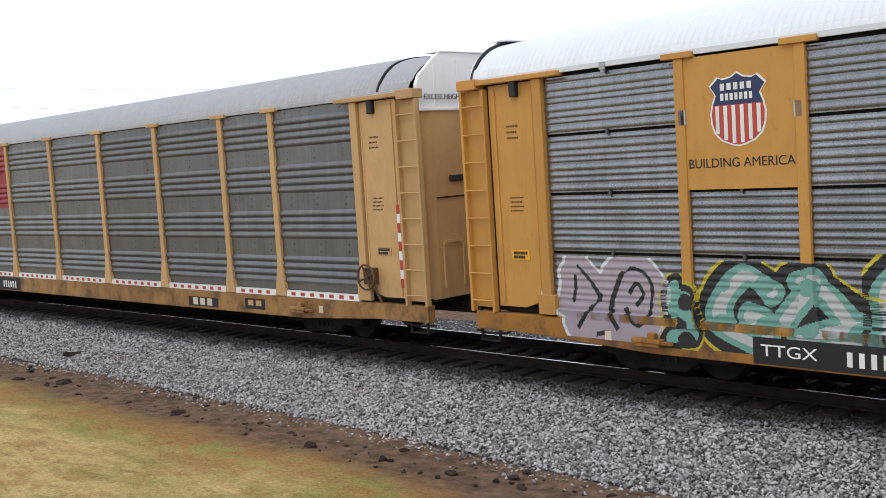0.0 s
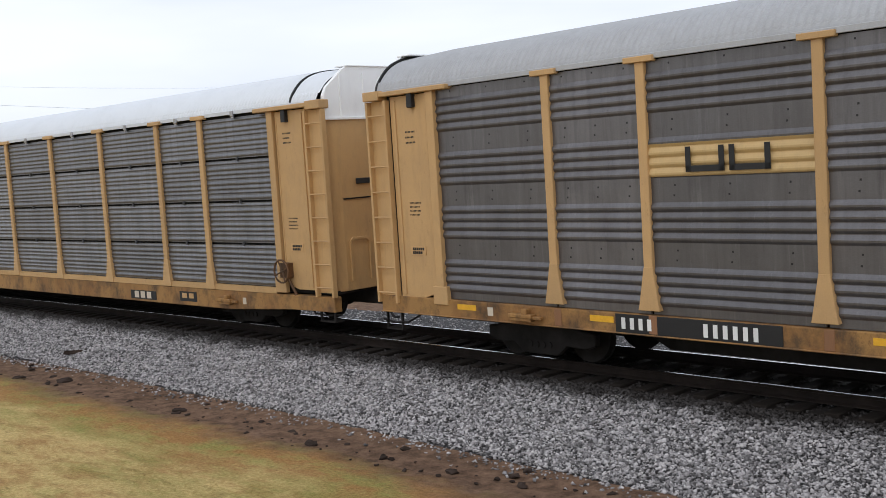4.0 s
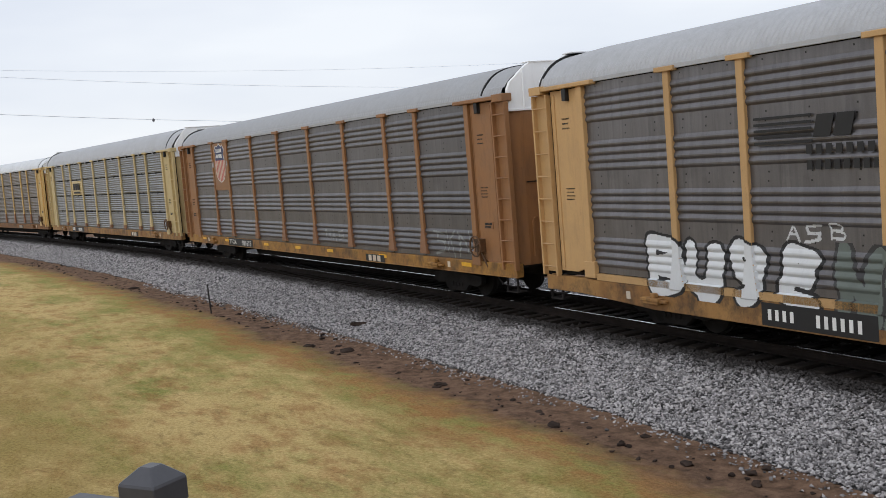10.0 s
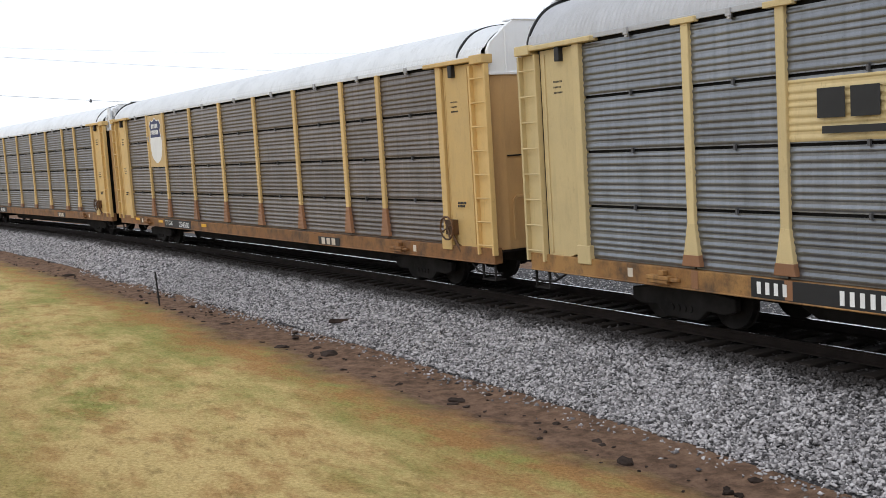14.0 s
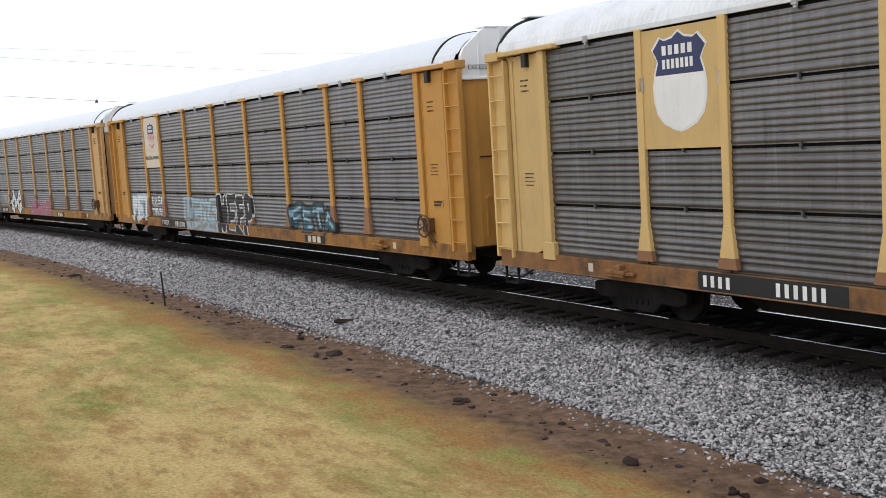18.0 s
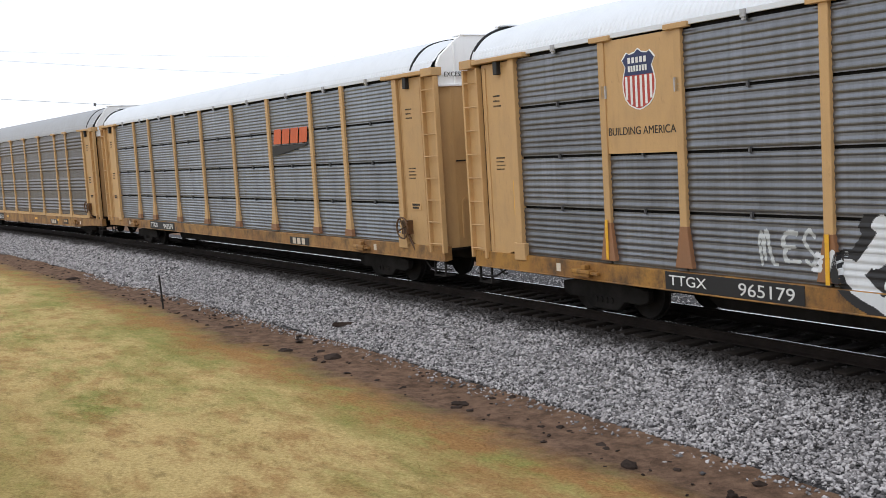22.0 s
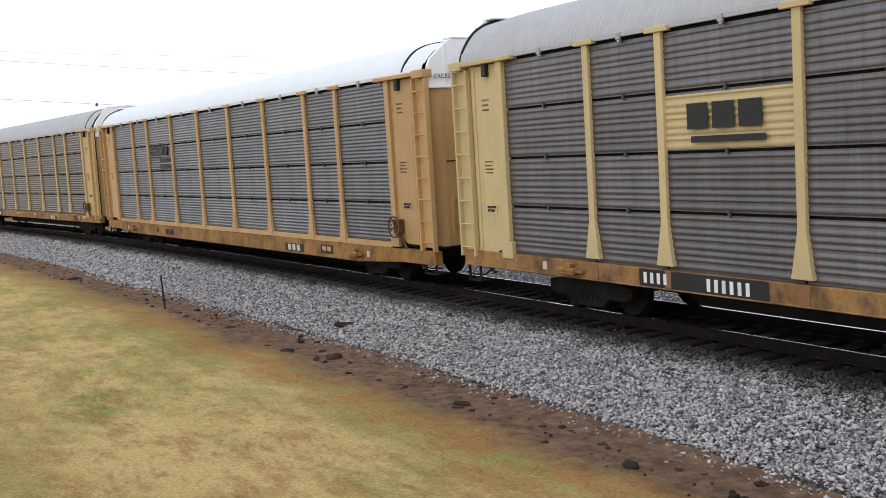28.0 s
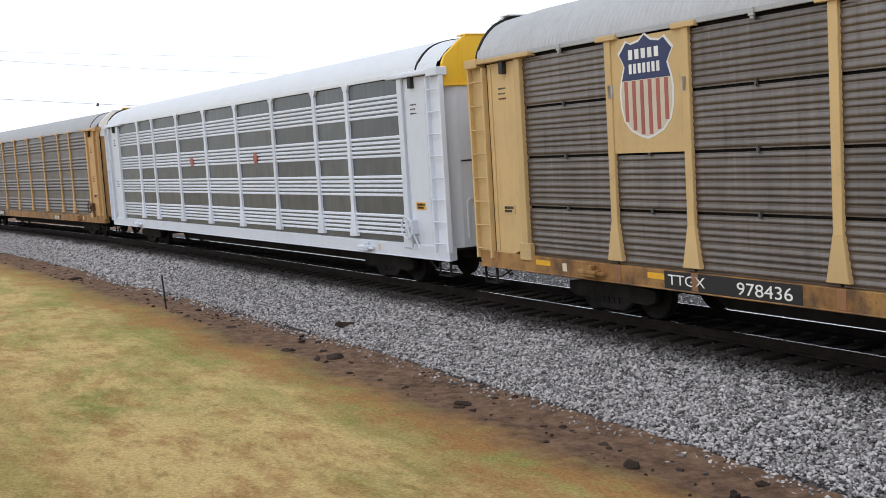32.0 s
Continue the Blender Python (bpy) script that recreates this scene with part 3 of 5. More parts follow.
    d["beam"] = Shape().box(11.35, -SIDE - 0.16, EAVE - 0.1, 13.6, -SIDE + 0.05, EAVE - 0.01).box(13.2, -SIDE - 0.18, EAVE - 0.16, 13.66, -SIDE + 0.1, EAVE + 0.02).mesh("top_beam", 0.012)
    d["notch"] = Shape().box(12.3, -SIDE - 0.13, EAVE - 0.36, 12.44, -SIDE - 0.02, EAVE - 0.1).mesh("roller_bracket", 0.01)
    d["stile"] = Shape().box(-0.03, -0.07, 0.92, 0.03, 0.05, EAVE - 0.17).mesh("ladder_rail", 0.006)
    d["rung"] = Shape().rod((-0.27, -0.055, 0), (0.27, -0.055, 0), 0.017).mesh("rung")
    d["back"] = Shape().box(-0.28, 0.03, 1.0, 0.28, 0.05, EAVE - 0.17).mesh("ladder_back")
    d["end_door"] = (Shape().loft([[(x, y, 1.0) for x, y in ring] if k == 0 else [(x, y, 4.66) for x, y in ring] for k, ring in
                                   enumerate([[(-1.44, 0.03), (-1.15, -0.05), (-0.02, -0.06), (-0.02, -0.03), (0.02, -0.03), (0.02, -0.06), (1.15, -0.05), (1.44, 0.03), (1.44, 0.06), (-1.44, 0.06)]] * 2)])
                     .mesh("end_door", 0.008))
    hatch = Shape().plate([(-1.04, 1.2), (-0.98, 1.2), (-0.98, 2.0), (-0.92, 2.06), (-0.56, 2.06), (-0.5, 2.0), (-0.5, 1.2), (-0.44, 1.2), (-0.44, 2.04), (-0.52, 2.12), (-0.96, 2.12), (-1.04, 2.04)], -0.082, -0.05)
    leaf = [(-0.085, -0.06), (-0.07, -0.14), (0.0, -0.17), (0.07, -0.14), (0.085, -0.06)]
    d["fold"] = Shape().loft([[(x, y, z) for x, y in leaf] for z in (1.05, 4.62)]).mesh("door_fold", 0.008)
    d["fold_top"] = Shape().loft([[(x, y - 0.02, z) for x, y in leaf] for z in (4.63, 5.55)]).mesh("fold_top", 0.008)
    d["hatch"] = hatch.mesh("hatch_frame", 0.004)
    d["door_bar"] = Shape().box(-1.12, -0.072, 2.93, -0.06, -0.055, 2.96).mesh("door_seam")
    d["latch"] = Shape().box(-0.75, -0.1, 3.24, -0.1, -0.05, 3.36).mesh("latch_bar", 0.01)
    d["wheel"] = Shape().disc(0, -0.8, 0, 0.457, 0.13, 28).disc(0, -0.69, 0, 0.485, 0.03, 28).disc(0, -0.84, 0, 0.12, 0.05, 12).mesh("wheel", 0.01)
    d["axle"] = Shape().rod((0, -1.05, 0), (0, 1.05, 0), 0.075, 10).mesh("axle")
    d["frame"] = Shape().plate([(-1.25, 0.36), (-1.05, 0.28), (-0.62, 0.30), (-0.4, 0.12), (0.4, 0.12), (0.62, 0.30), (1.05, 0.28), (1.25, 0.36), (1.25, 0.56),
                                (0.75, 0.62), (0.35, 0.70), (-0.35, 0.70), (-0.75, 0.62), (-1.25, 0.56)], -1.12, -0.98).mesh("side_frame", 0.02)
    d["springs"] = Shape()
    for x in (-0.22, -0.07, 0.08, 0.23):
        d["springs"].disc(x, -1.14, 0.3, 0.06, 0.2, 10)
    d["springs"] = d["springs"].mesh("spring_nest")
    d["bolster"] = Shape().box(-0.2, -1.1, 0.4, 0.2, 1.1, 0.68).mesh("bolster", 0.02)
    d["coupler"] = Shape().box(-0.5, -0.1, 0.72, 0.35, 0.1, 0.92).box(0.2, -0.17, 0.68, 0.52, 0.17, 0.98).mesh("coupler", 0.02)
    d["step"] = Shape().box(-0.24, -1.58, 0.38, 0.24, -1.3, 0.41).box(-0.24, -1.56, 0.38, -0.2, -1.52, 0.95).box(0.2, -1.56, 0.38, 0.24, -1.52, 0.95).mesh("step")
    hose, pts = Shape(), [(0, 0, 0.75), (0.12, 0, 0.6), (0.2, 0.02, 0.42), (0.3, 0.03, 0.34), (0.42, 0.02, 0.36)]
    for a, b in zip(pts, pts[1:]):
        hose.rod(a, b, 0.028, 6)
    d["hose"] = hose.mesh("air_hose")
    rod, pts = Shape(), [(12.6, -1.5, 0.7), (12.9, -1.55, 0.55), (13.3, -1.56, 0.52), (13.7, -1.5, 0.55)]
    for a, b in zip(pts, pts[1:]):
        rod.rod(a, b, 0.02, 6)
    d["lever"] = rod.mesh("uncoupling_lever")
    brake = Shape().box(-0.16, -SIDE - 0.17, 1.3, 0.14, -SIDE - 0.03, 1.62).rod((0.05, -SIDE - 0.12, 1.3), (0.22, -SIDE - 0.05, 0.92), 0.03)
    for i in range(14):
        t0, t1 = 2 * math.pi * i / 14, 2 * math.pi * (i + 1) / 14
        brake.rod((0.25 * math.cos(t0), -SIDE - 0.25, 1.45 + 0.25 * math.sin(t0)), (0.25 * math.cos(t1), -SIDE - 0.25, 1.45 + 0.25 * math.sin(t1)), 0.022, 5)
    for i in range(4):
        brake.rod((0, -SIDE - 0.22, 1.45), (0.25 * math.cos(i * 1.571 + 0.4), -SIDE - 0.25, 1.45 + 0.25 * math.sin(i * 1.571 + 0.4)), 0.018, 5)
    d["brake"] = brake.mesh("hand_brake")
    d["strip"] = Shape().box(-0.5, -1.604, 0.925, 0.5, -1.50, 1.055).mesh("kick_strip")
    d["mark"] = Shape().box(-0.24, -1.606, -0.05, 0.24, -1.598, 0.05).mesh("reflector")
    d["stencil"] = Shape().box(-0.5, -1.607, -0.16, 0.5, -1.598, 0.16).mesh("stencil_panel")
    d["square"] = Shape().box(-0.065, -1.607, -0.075, 0.065, -1.598, 0.075).mesh("tag_plate")
    d["pipe"] = Shape().rod((-12.5, -1.2, 0.66), (12.5, -1.2, 0.66), 0.028).mesh("brake_pipe")
    return d


KIT = shared()


def mirrored(me):
    out = me.copy()
    for v in out.vertices:
        v.co.x = -v.co.x
    out.flip_normals()
    return out


def end_of(key, e):
    return KIT[key] if e > 0 else cached(("mirror", key), lambda: mirrored(KIT[key]))


def bars(n, w, h, gap, rows=1, lead=0.0):
    """Plain bars the size of painted characters, starting at the origin."""
    def make():
        sh = Shape()
        for r in range(rows):
            for i in range(n - (r % 2 if rows > 1 else 0)):
                x = i * (w + gap)
                sh.box(x, -0.006, -r * lead, x + w, 0.0, -r * lead + h)
        return sh.mesh("lettering")
    return cached(("bars", n, w, h, gap, rows, lead), make)


def blocks(parent, n, w, h, gap, material, m):
    """A row of plain blocks in place of lettering, each a part."""
    me = cached(("block", w, h), lambda: Shape().box(0, -0.006, 0, w, 0, h).mesh("letter_block"))
    for i in range(n):
        part("letter_block", me, material, parent, m @ at(i * (w + gap)))


def board(w, h, y0=-0.012):
    return cached(("board", round(w, 3), round(h, 3), y0), lambda: Shape().box(-w / 2, y0, -h / 2, w / 2, 0, h / 2).mesh("plate"))


def ribbed_board(w, z0, z1, style, depth):
    """Sign paint on the ribs: a skin that follows the sheet between two heights."""
    def make():
        mid = (z0 + z1) / 2
        pts = [(z0, 0.0)] + [p for p in LINES[style] if z0 < p[0] < z1] + [(z1, 0.0)]
        ring = [(-SIDE - d - 0.005 - depth, z - mid) for z, d in pts] + [(-SIDE - depth + 0.004, z1 - mid), (-SIDE - depth + 0.004, z0 - mid)]
        return Shape().slab(ring, -w / 2, w / 2).mesh("sign_panel")
    return cached(("ribbed", round(w, 3), z0, z1, style, depth), make)


def words(text, size):
    """Built-in letters as a mesh, centred."""
    def make():
        cu = bpy.data.curves.new("writing", "FONT")
        cu.body, cu.size, cu.extrude, cu.align_x, cu.align_y = text, size, 0.002, "CENTER", "CENTER"
        ob = bpy.data.objects.new("writing", cu)
        me = bpy.data.meshes.new_from_object(ob)
        bpy.data.objects.remove(ob)
        me.transform(Matrix.Rotation(math.pi / 2, 4, "X"))
        me.materials.clear()
        me.materials.append(None)
        return me
    return cached(("words", text, size), make)


# outline of a shield, half width against height, from point to crown
SHIELD = [(0.0, -0.52), (0.10, -0.50), (0.26, -0.44), (0.37, -0.34), (0.42, -0.2), (0.43, -0.05), (0.40, 0.08), (0.35, 0.2), (0.40, 0.28), (0.44, 0.33), (0.31, 0.45), (0.24, 0.42), (0.1, 0.44), (0.0, 0.5)]


def shield_outline(k, low=-9.0, high=9.0, dx=0.0):
    right = [(x * k[0] + (dx if x > 0.05 else 0), z * k[1]) for x, z in SHIELD]
    pts = right + [(-x, z) for x, z in reversed(right[1:-1])]
    return [(x, max(low, min(high, z))) for x, z in pts]


def flat(outline, y):
    return Shape().plate(outline, y, y + 0.004)


def width_at(z):
    zs, xs = [p[1] for p in SHIELD], [p[0] for p in SHIELD]
    return float(np.interp(z, zs, xs))


def shield(parent, x, z, w, h, upper, lower, stripe, y):
    """A shield: dark upper field with two rows of plain bars, striped lower field."""
    kx, kz = w / 0.88, h
    base = part("emblem", cached(("sh0", w, h), lambda: flat(shield_outline((kx * 1.07, kz * 1.05)), -0.004).mesh("emblem")), "white" if upper != "black_blue" else upper, parent, at(x, y, z), "shield-shaped emblem")
    cut = 0.06
    low = [(px * kx, pz * kz) for px, pz in SHIELD if pz <= cut] + [(width_at(cut) * kx, cut * kz)]
    lowp = low + [(-a, b) for a, b in reversed(low) if a > 0.001]
    up = [(width_at(cut) * kx, cut * kz)] + [(px * kx, pz * kz) for px, pz in SHIELD if pz > cut]
    upp = up + [(-a, b) for a, b in reversed(up) if a > 0.001]
    part("lower_field", cached(("shl", w, h), lambda: flat(lowp, -0.008).mesh("lower_field")), lower, base)
    part("upper_field", cached(("shu", w, h), lambda: flat(upp, -0.008).mesh("upper_field")), upper, base)
    for r, n in ((0, 5), (1, 7)):
        bw = 0.62 * w / n
        blocks(base, n, bw * 0.62, h * 0.10, bw * 0.38, "white", at(-0.31 * w, -0.010, h * (0.27 - 0.145 * r)))
    if stripe:
        for i in range(6):
            sx = (i - 2.5) * 0.135 * kx
            edge = [(px * kx, pz * kz) for px, pz in SHIELD if pz < 0]
            bottom = float(np.interp(abs(sx), [p[0] for p in edge], [p[1] for p in edge]))
            part("stripe", cached(("stripe", w, h, i), lambda: Shape().box(sx - 0.03 * kx, -0.012, bottom + 0.015, sx + 0.03 * kx, -0.008, cut * kz - 0.01).mesh("stripe")), stripe, base)


# ---- spray paint laid on the sheets, posts and sill ----
STROKES = {}
STROKES["W"] = [(0, 1, .2, 0), (.2, 0, .5, .6), (.5, .6, .8, 0), (.8, 0, 1, 1)]
STROKES["E"] = [(.1, 0, .1, 1), (.1, 0, .9, 0), (.1, .5, .8, .5), (.1, 1, .9, 1)]
STROKES["F"] = [(.15, 0, .15, 1), (.15, .55, .75, .55), (.15, 1, .9, 1)]
STROKES["T"] = [(.5, 0, .5, 1), (0, 1, 1, 1)]
STROKES["A"] = [(0, 0, .5, 1), (.5, 1, 1, 0), (.25, .4, .75, .4)]
STROKES["R"] = [(.1, 0, .1, 1), (.1, 1, .8, .95), (.8, .95, .8, .55), (.8, .55, .1, .5), (.4, .5, .95, 0)]
STROKES["K"] = [(.1, 0, .1, 1), (.1, .45, .9, 1), (.35, .55, .95, 0)]
STROKES["P"] = [(.1, 0, .1, 1), (.1, 1, .85, .9), (.85, .9, .8, .5), (.8, .5, .1, .45)]
STROKES["O"] = [(.1, .1, .1, .9), (.1, .9, .9, .9), (.9, .9, .9, .1), (.9, .1, .1, .1)]
STROKES["S"] = [(.9, .9, .15, .95), (.15, .95, .15, .55), (.15, .55, .85, .45), (.85, .45, .85, .05), (.85, .05, .1, .05)]
STROKES["N"] = [(.1, 0, .1, 1), (.1, 1, .9, 0), (.9, 0, .9, 1)]
STROKES["1"] = [(.5, 0, .5, 1), (.1, .85, .5, 1)]
STROKES["2"] = [(.1, .8, .5, 1), (.5, 1, .95, .75), (.95, .75, .15, .05), (.15, .05, 1, .05)]
STROKES["L"] = [(.1, 1, .1, .05), (.1, .05, .85, .05)]
STROKES["#"] = [(0, .55, .45, 1), (.45, 1, 1, .45), (0, .55, .55, 0), (.55, 0, 1, .45), (.28, .55, .6, .82), (.45, .25, .75, .55)]
STROKES["M"] = [(.05, 0, .15, 1), (.15, 1, .5, .3), (.5, .3, .85, 1), (.85, 1, .95, 0)]
STROKES["V"] = [(0, .5, .15, .95), (.15, .95, .9, .5), (.9, .5, .1, .1), (.5, 0, 1, .05)]


def bowed(*points):
    """Short strokes along a smooth curve through a few points."""
    pts, out = [points[0], *points, points[-1]], []
    for a, b, c, d in zip(pts, pts[1:], pts[2:], pts[3:]):
        for i in range(5):
            ends = []
            for t in (i / 5, (i + 1) / 5):
                ends += [0.5 * (2 * q + (r - p) * t + (2 * p - 5 * q + 4 * r - u) * t * t + (3 * q - p - 3 * r + u) * t ** 3) for p, q, r, u in zip(a, b, c, d)]
            out.append(tuple(ends))
    return out


STROKES["B"] = bowed((.1, 0), (.05, .5), (0, 1), (.7, .98), (.75, .65), (.15, .52)) + bowed((.15, .52), (.9, .45), (.9, .1), (.1, 0))
STROKES["u"] = bowed((.05, .9), (.05, .3), (.4, .12), (.8, .3), (.85, .9), (.85, .1), (.5, -.1))
STROKES["g"] = bowed((.8, .9), (.3, 1), (.1, .75), (.4, .5), (.8, .7), (.8, .9), (.75, .2), (.3, -.05))
STROKES["e"] = bowed((.95, .9), (.4, .95), (.3, .6), (.85, .55), (.35, .5), (.25, .1), (.95, .05))
STROKES["C"] = bowed((.95, .8), (.5, 1), (.1, .6), (.25, .1), (.8, .0), (.95, .35), (.55, .4))
STROKES["@"] = bowed((.5, .45), (.65, .6), (.4, .75), (.2, .45), (.5, .1), (.95, .4), (.8, .95), (.2, 1), (-.1, .6), (0, 0))
STROKES["~"] = bowed((0, .0), (.15, .8), (.35, 1), (.4, .5), (.5, .1), (.75, .5), (.7, 1), (1, .85))
STROKES["y"] = bowed((0, .9), (.3, .4), (.6, .5), (.9, 1), (.75, .4), (.5, .0), (1, .3))
STROKES["s"] = bowed((.9, .9), (.4, 1), (.15, .75), (.5, .5), (.85, .25), (.5, 0), (.1, .1))
STROKES["m"] = bowed((0, 0), (.1, .9), (.3, .9), (.35, .2)) + bowed((.35, .2), (.5, 1), (.75, .9), (.8, .1), (1, 0))
STROKES["n"] = bowed((0, 0), (.05, .7), (.3, 1), (.5, .55), (.7, 1), (.95, .7), (1, 0)) + bowed((.2, .55), (.35, .7), (.4, .5)) + bowed((.6, .55), (.72, .7), (.8, .5))
STROKES["U"] = [(.1, 1, .1, .1), (.1, .1, .9, .1), (.9, .1, .9, 1)]


def surface(style, foot, x, z):
    """How far the side stands out at x, z (arrays)."""
    pts = LINES[style if style in LINES else "flat"]
    out = SIDE + np.interp(z, [p[0] for p in pts], [p[1] for p in pts])
    for p in POSTS + (-DOOR, DOOR):
        w = np.interp(z, [foot, foot + 0.08, foot + 0.68, 5], [0.2, 0.18, 0.082, 0.082])
        on = (np.abs(x - p) < w + 0.012) & (z > foot - 0.01)
        out = np.where(on, SIDE + np.interp(z, [foot, foot + 0.08, foot + 0.68, 5], [0.095, 0.095, 0.07, 0.07]), out)
    return np.where(z < 1.065, np.maximum(out, 1.60), out)


def spray(car, spec, x0, x1, z0, z1, text, fat, layers, seed, wild=0.12):
    """Fat strokes with outline, cast on the side. layers: (reach, paint), widest first."""
    rng = np.random.default_rng(seed)
    step = 0.017
    gx, gz = np.meshgrid(np.arange(x0 - 0.2, x1 + 0.2, step), np.arange(max(0.52 if spec["low"] else 0.76, z0 - 0.15), z1 + 0.25, step))
    n, best = len(text), np.full(gx.shape, 9.0)
    cell = (x1 - x0) / n
    warp = 0.05 * np.sin(gx * 5.1 + seed) + 0.04 * np.sin(gz * 7.3 + 2 * seed)
    for i, ch in enumerate(text):
        for a, b, c, d in STROKES[ch]:
            j = rng.uniform(-wild, wild, 4) if len(STROKES[ch]) < 8 else (0, 0, 0, 0)
            ax, az = x0 + cell * (i + 0.12 + 0.76 * (a + j[0])), z0 + (z1 - z0) * (b + j[1])
            bx, bz = x0 + cell * (i + 0.12 + 0.76 * (c + j[2])), z0 + (z1 - z0) * (d + j[3])
            px, pz = gx + warp - ax, gz + warp * 0.7 - az
            vx, vz = bx - ax, bz - az
            t = np.clip((px * vx + pz * vz) / (vx * vx + vz * vz + 1e-6), 0, 1)
            best = np.minimum(best, np.hypot(px - t * vx, pz - t * vz))
    chosen = np.full(gx.shape, -1)
    for k, (reach, _) in enumerate(layers):
        chosen[best < reach * fat] = k
    bands = np.sin(gx * 9 + seed) + np.sin(gz * 11 + 3 * seed) > 1.15
    if len(layers) > 2:
        chosen[bands & (chosen == len(layers) - 1)] = len(layers) - 2
    y = -surface(spec["style"], spec["foot"], gx, gz) - 0.004
    rows, cols = gx.shape
    group = None
    for k, (_, paint) in enumerate(layers):
        hit = (chosen[:-1, :-1] == k)
        r, c = np.nonzero(hit)
        if len(r) == 0:
            continue
        used = np.unique(np.concatenate([r * cols + c, r * cols + c + 1, (r + 1) * cols + c, (r + 1) * cols + c + 1]))
        where = np.full(rows * cols, -1)
        where[used] = np.arange(len(used))
        v = np.stack([gx.ravel()[used], y.ravel()[used], gz.ravel()[used]], 1)
        f = np.stack([where[r * cols + c], where[r * cols + c + 1], where[(r + 1) * cols + c + 1], where[(r + 1) * cols + c]], 1)
        me = bpy.data.meshes.new("spray_paint")
        me.from_pydata(v.tolist(), [], f.tolist())
        me.materials.append(None)
        ob = part("graffiti" if group is None else "graffiti_layer", me, paint, group or car, label="spray-painted graffiti" if group is None else "")
        group = group or ob


def build_car(spec):
    paint, skin = spec["paint"], spec["skin"]
    car = tagged(new("autorack_car"), spec["label"], "railcar", "cars of the freight train")
    style, low = spec["style"], spec["low"]
    sill = spec.get("sill", paint)
    sill = "sill_" + sill if "sill_" + sill in MAT else sill
    tall = "_tall" if spec["k"] in (7, 13, 14, 16) else ""
    part("roof", KIT["roof" + tall], spec["roof"], car)
    part("deck", KIT["deck"], "iron", car)
    part("centre_sill", KIT["spine"], "iron", car)
    for x in (-8, -4, 0, 4, 8):
        part("cross_bearer", KIT["beam_under"], "iron", car, at(x))
    for e in (1, -1):
        turn = TURN if e < 0 else Matrix()
        part("roof_end", KIT["gable" + tall], spec.get("cap", "end_white"), car, at(13.5 * e) @ turn)
        part("gasket", KIT["gasket" + tall], "black", car, at(12.55 if e > 0 else -13.4))
        # behind folds the door is black: painted shade for the gaps between leaves
        door = part("end_door", KIT["end_door"], "iron" if spec.get("folds") else spec.get("door", paint), car, at(13.5 * e) @ Matrix.Rotation(math.pi / 2 * e, 4, "Z"))
        part("latch_bar", KIT["latch"], "black", door)
        for i in range(12 if spec.get("folds") else 0):
            part("door_fold", KIT["fold"], ("tan", "rusty", "cream")[i % 3], door, at(-1.3 + 0.235 * i))
            part("fold_top", KIT["fold_top"], "roof_streaked", door, at(-1.3 + 0.235 * i))
        part("hatch_frame", KIT["hatch"], spec.get("door", paint), door)
        part("door_seam", KIT["door_bar"], "iron", door)
        if spec["notice"]:
            part("lettering", words("EXCESS HEIGHT CAR", 0.15), "stencil", car, at(13.585 * e, -0.62, 4.86) @ Matrix.Rotation(math.pi / 2 * e, 4, "Z"), kind="stuff")
        part("coupler", KIT["coupler"], "iron", car, at(13.8 * e) @ turn)
        part("air_hose", KIT["hose"], "black", car, at(13.75 * e, -0.35 * e) @ turn)
        truck = new("truck")
        truck.parent, truck.location = car, (9.9 * e, 0, 0)
        for t in (Matrix(), TURN):
            part("side_frame", KIT["frame"], "iron", truck, t)
            part("spring_nest", KIT["springs"], "iron", truck, t)
        part("bolster", KIT["bolster"], "iron", truck)
        for x in (-0.86, 0.86):
            part("axle", KIT["axle"], "iron", truck, at(x, 0, 0.457))
            for t in (Matrix(), TURN):
                part("wheel", KIT["wheel"], "iron", truck, at(x, 0, 0.457) @ t)
    sign = spec.get("sign")
    for side in (Matrix(), TURN):
        near = side == Matrix()
        part("side_sill", KIT["sill_low" if low else "sill_high"], sill, car, side)
        part("eave_flange", KIT["eave"], spec["roof"], car, side)
        part("inner_wall", KIT["gap_shade"], "iron", car, side)
        part("brake_pipe", KIT["pipe"], "iron", car, side)
        for x in POSTS:
            post = part("side_post", side_post(spec["cap_kind"], spec["foot"]), paint, car, side @ at(x))
            part("post_foot", post_foot(spec["foot"]), "foot" if spec["k"] in (6, 8, 10, 11) else paint, post)
            if spec["k"] in (9, 12, 7):
                part("post_shoe", KIT["shoe"], "foot", post)
            if near and spec["k"] in (2, 4, 7, 14, 16):
                part("sill_bracket", KIT["bracket"], "foot", car, at(x + 0.05))
        for i, (a, b) in enumerate(BAYS):
            m, w = side @ at((a + b) / 2), b - a - 0.05
            if style in ("four", "ten"):
                for row in range(4):
                    if near and sign and sign[0] == i and sign[1] == "tall" and row >= 2:
                        continue
                    part("panel", sheet(w, row + 4 * (style == "ten")), skin, car, m)
                    if near and row == 3:
                        part("eave_hook", KIT["hook"], "lug", car, m)
                    if near:
                        top = ROWS4[row][1]
                        part("seam_clip", KIT["clip"], "clip", car, m @ at(0, 0, top))
                        if row < 3:
                            for x in (-w / 2 + 0.03, w / 2 - 0.03):
                                part("lug", KIT["lug"], "lug", car, m @ at(x, 0, top))
            else:
                part("panel", sheet(w, style), skin, car, m)
                if style == "rib" and near:
                    part("rivet_pattern", holes(w), "black", car, m, kind="stuff")
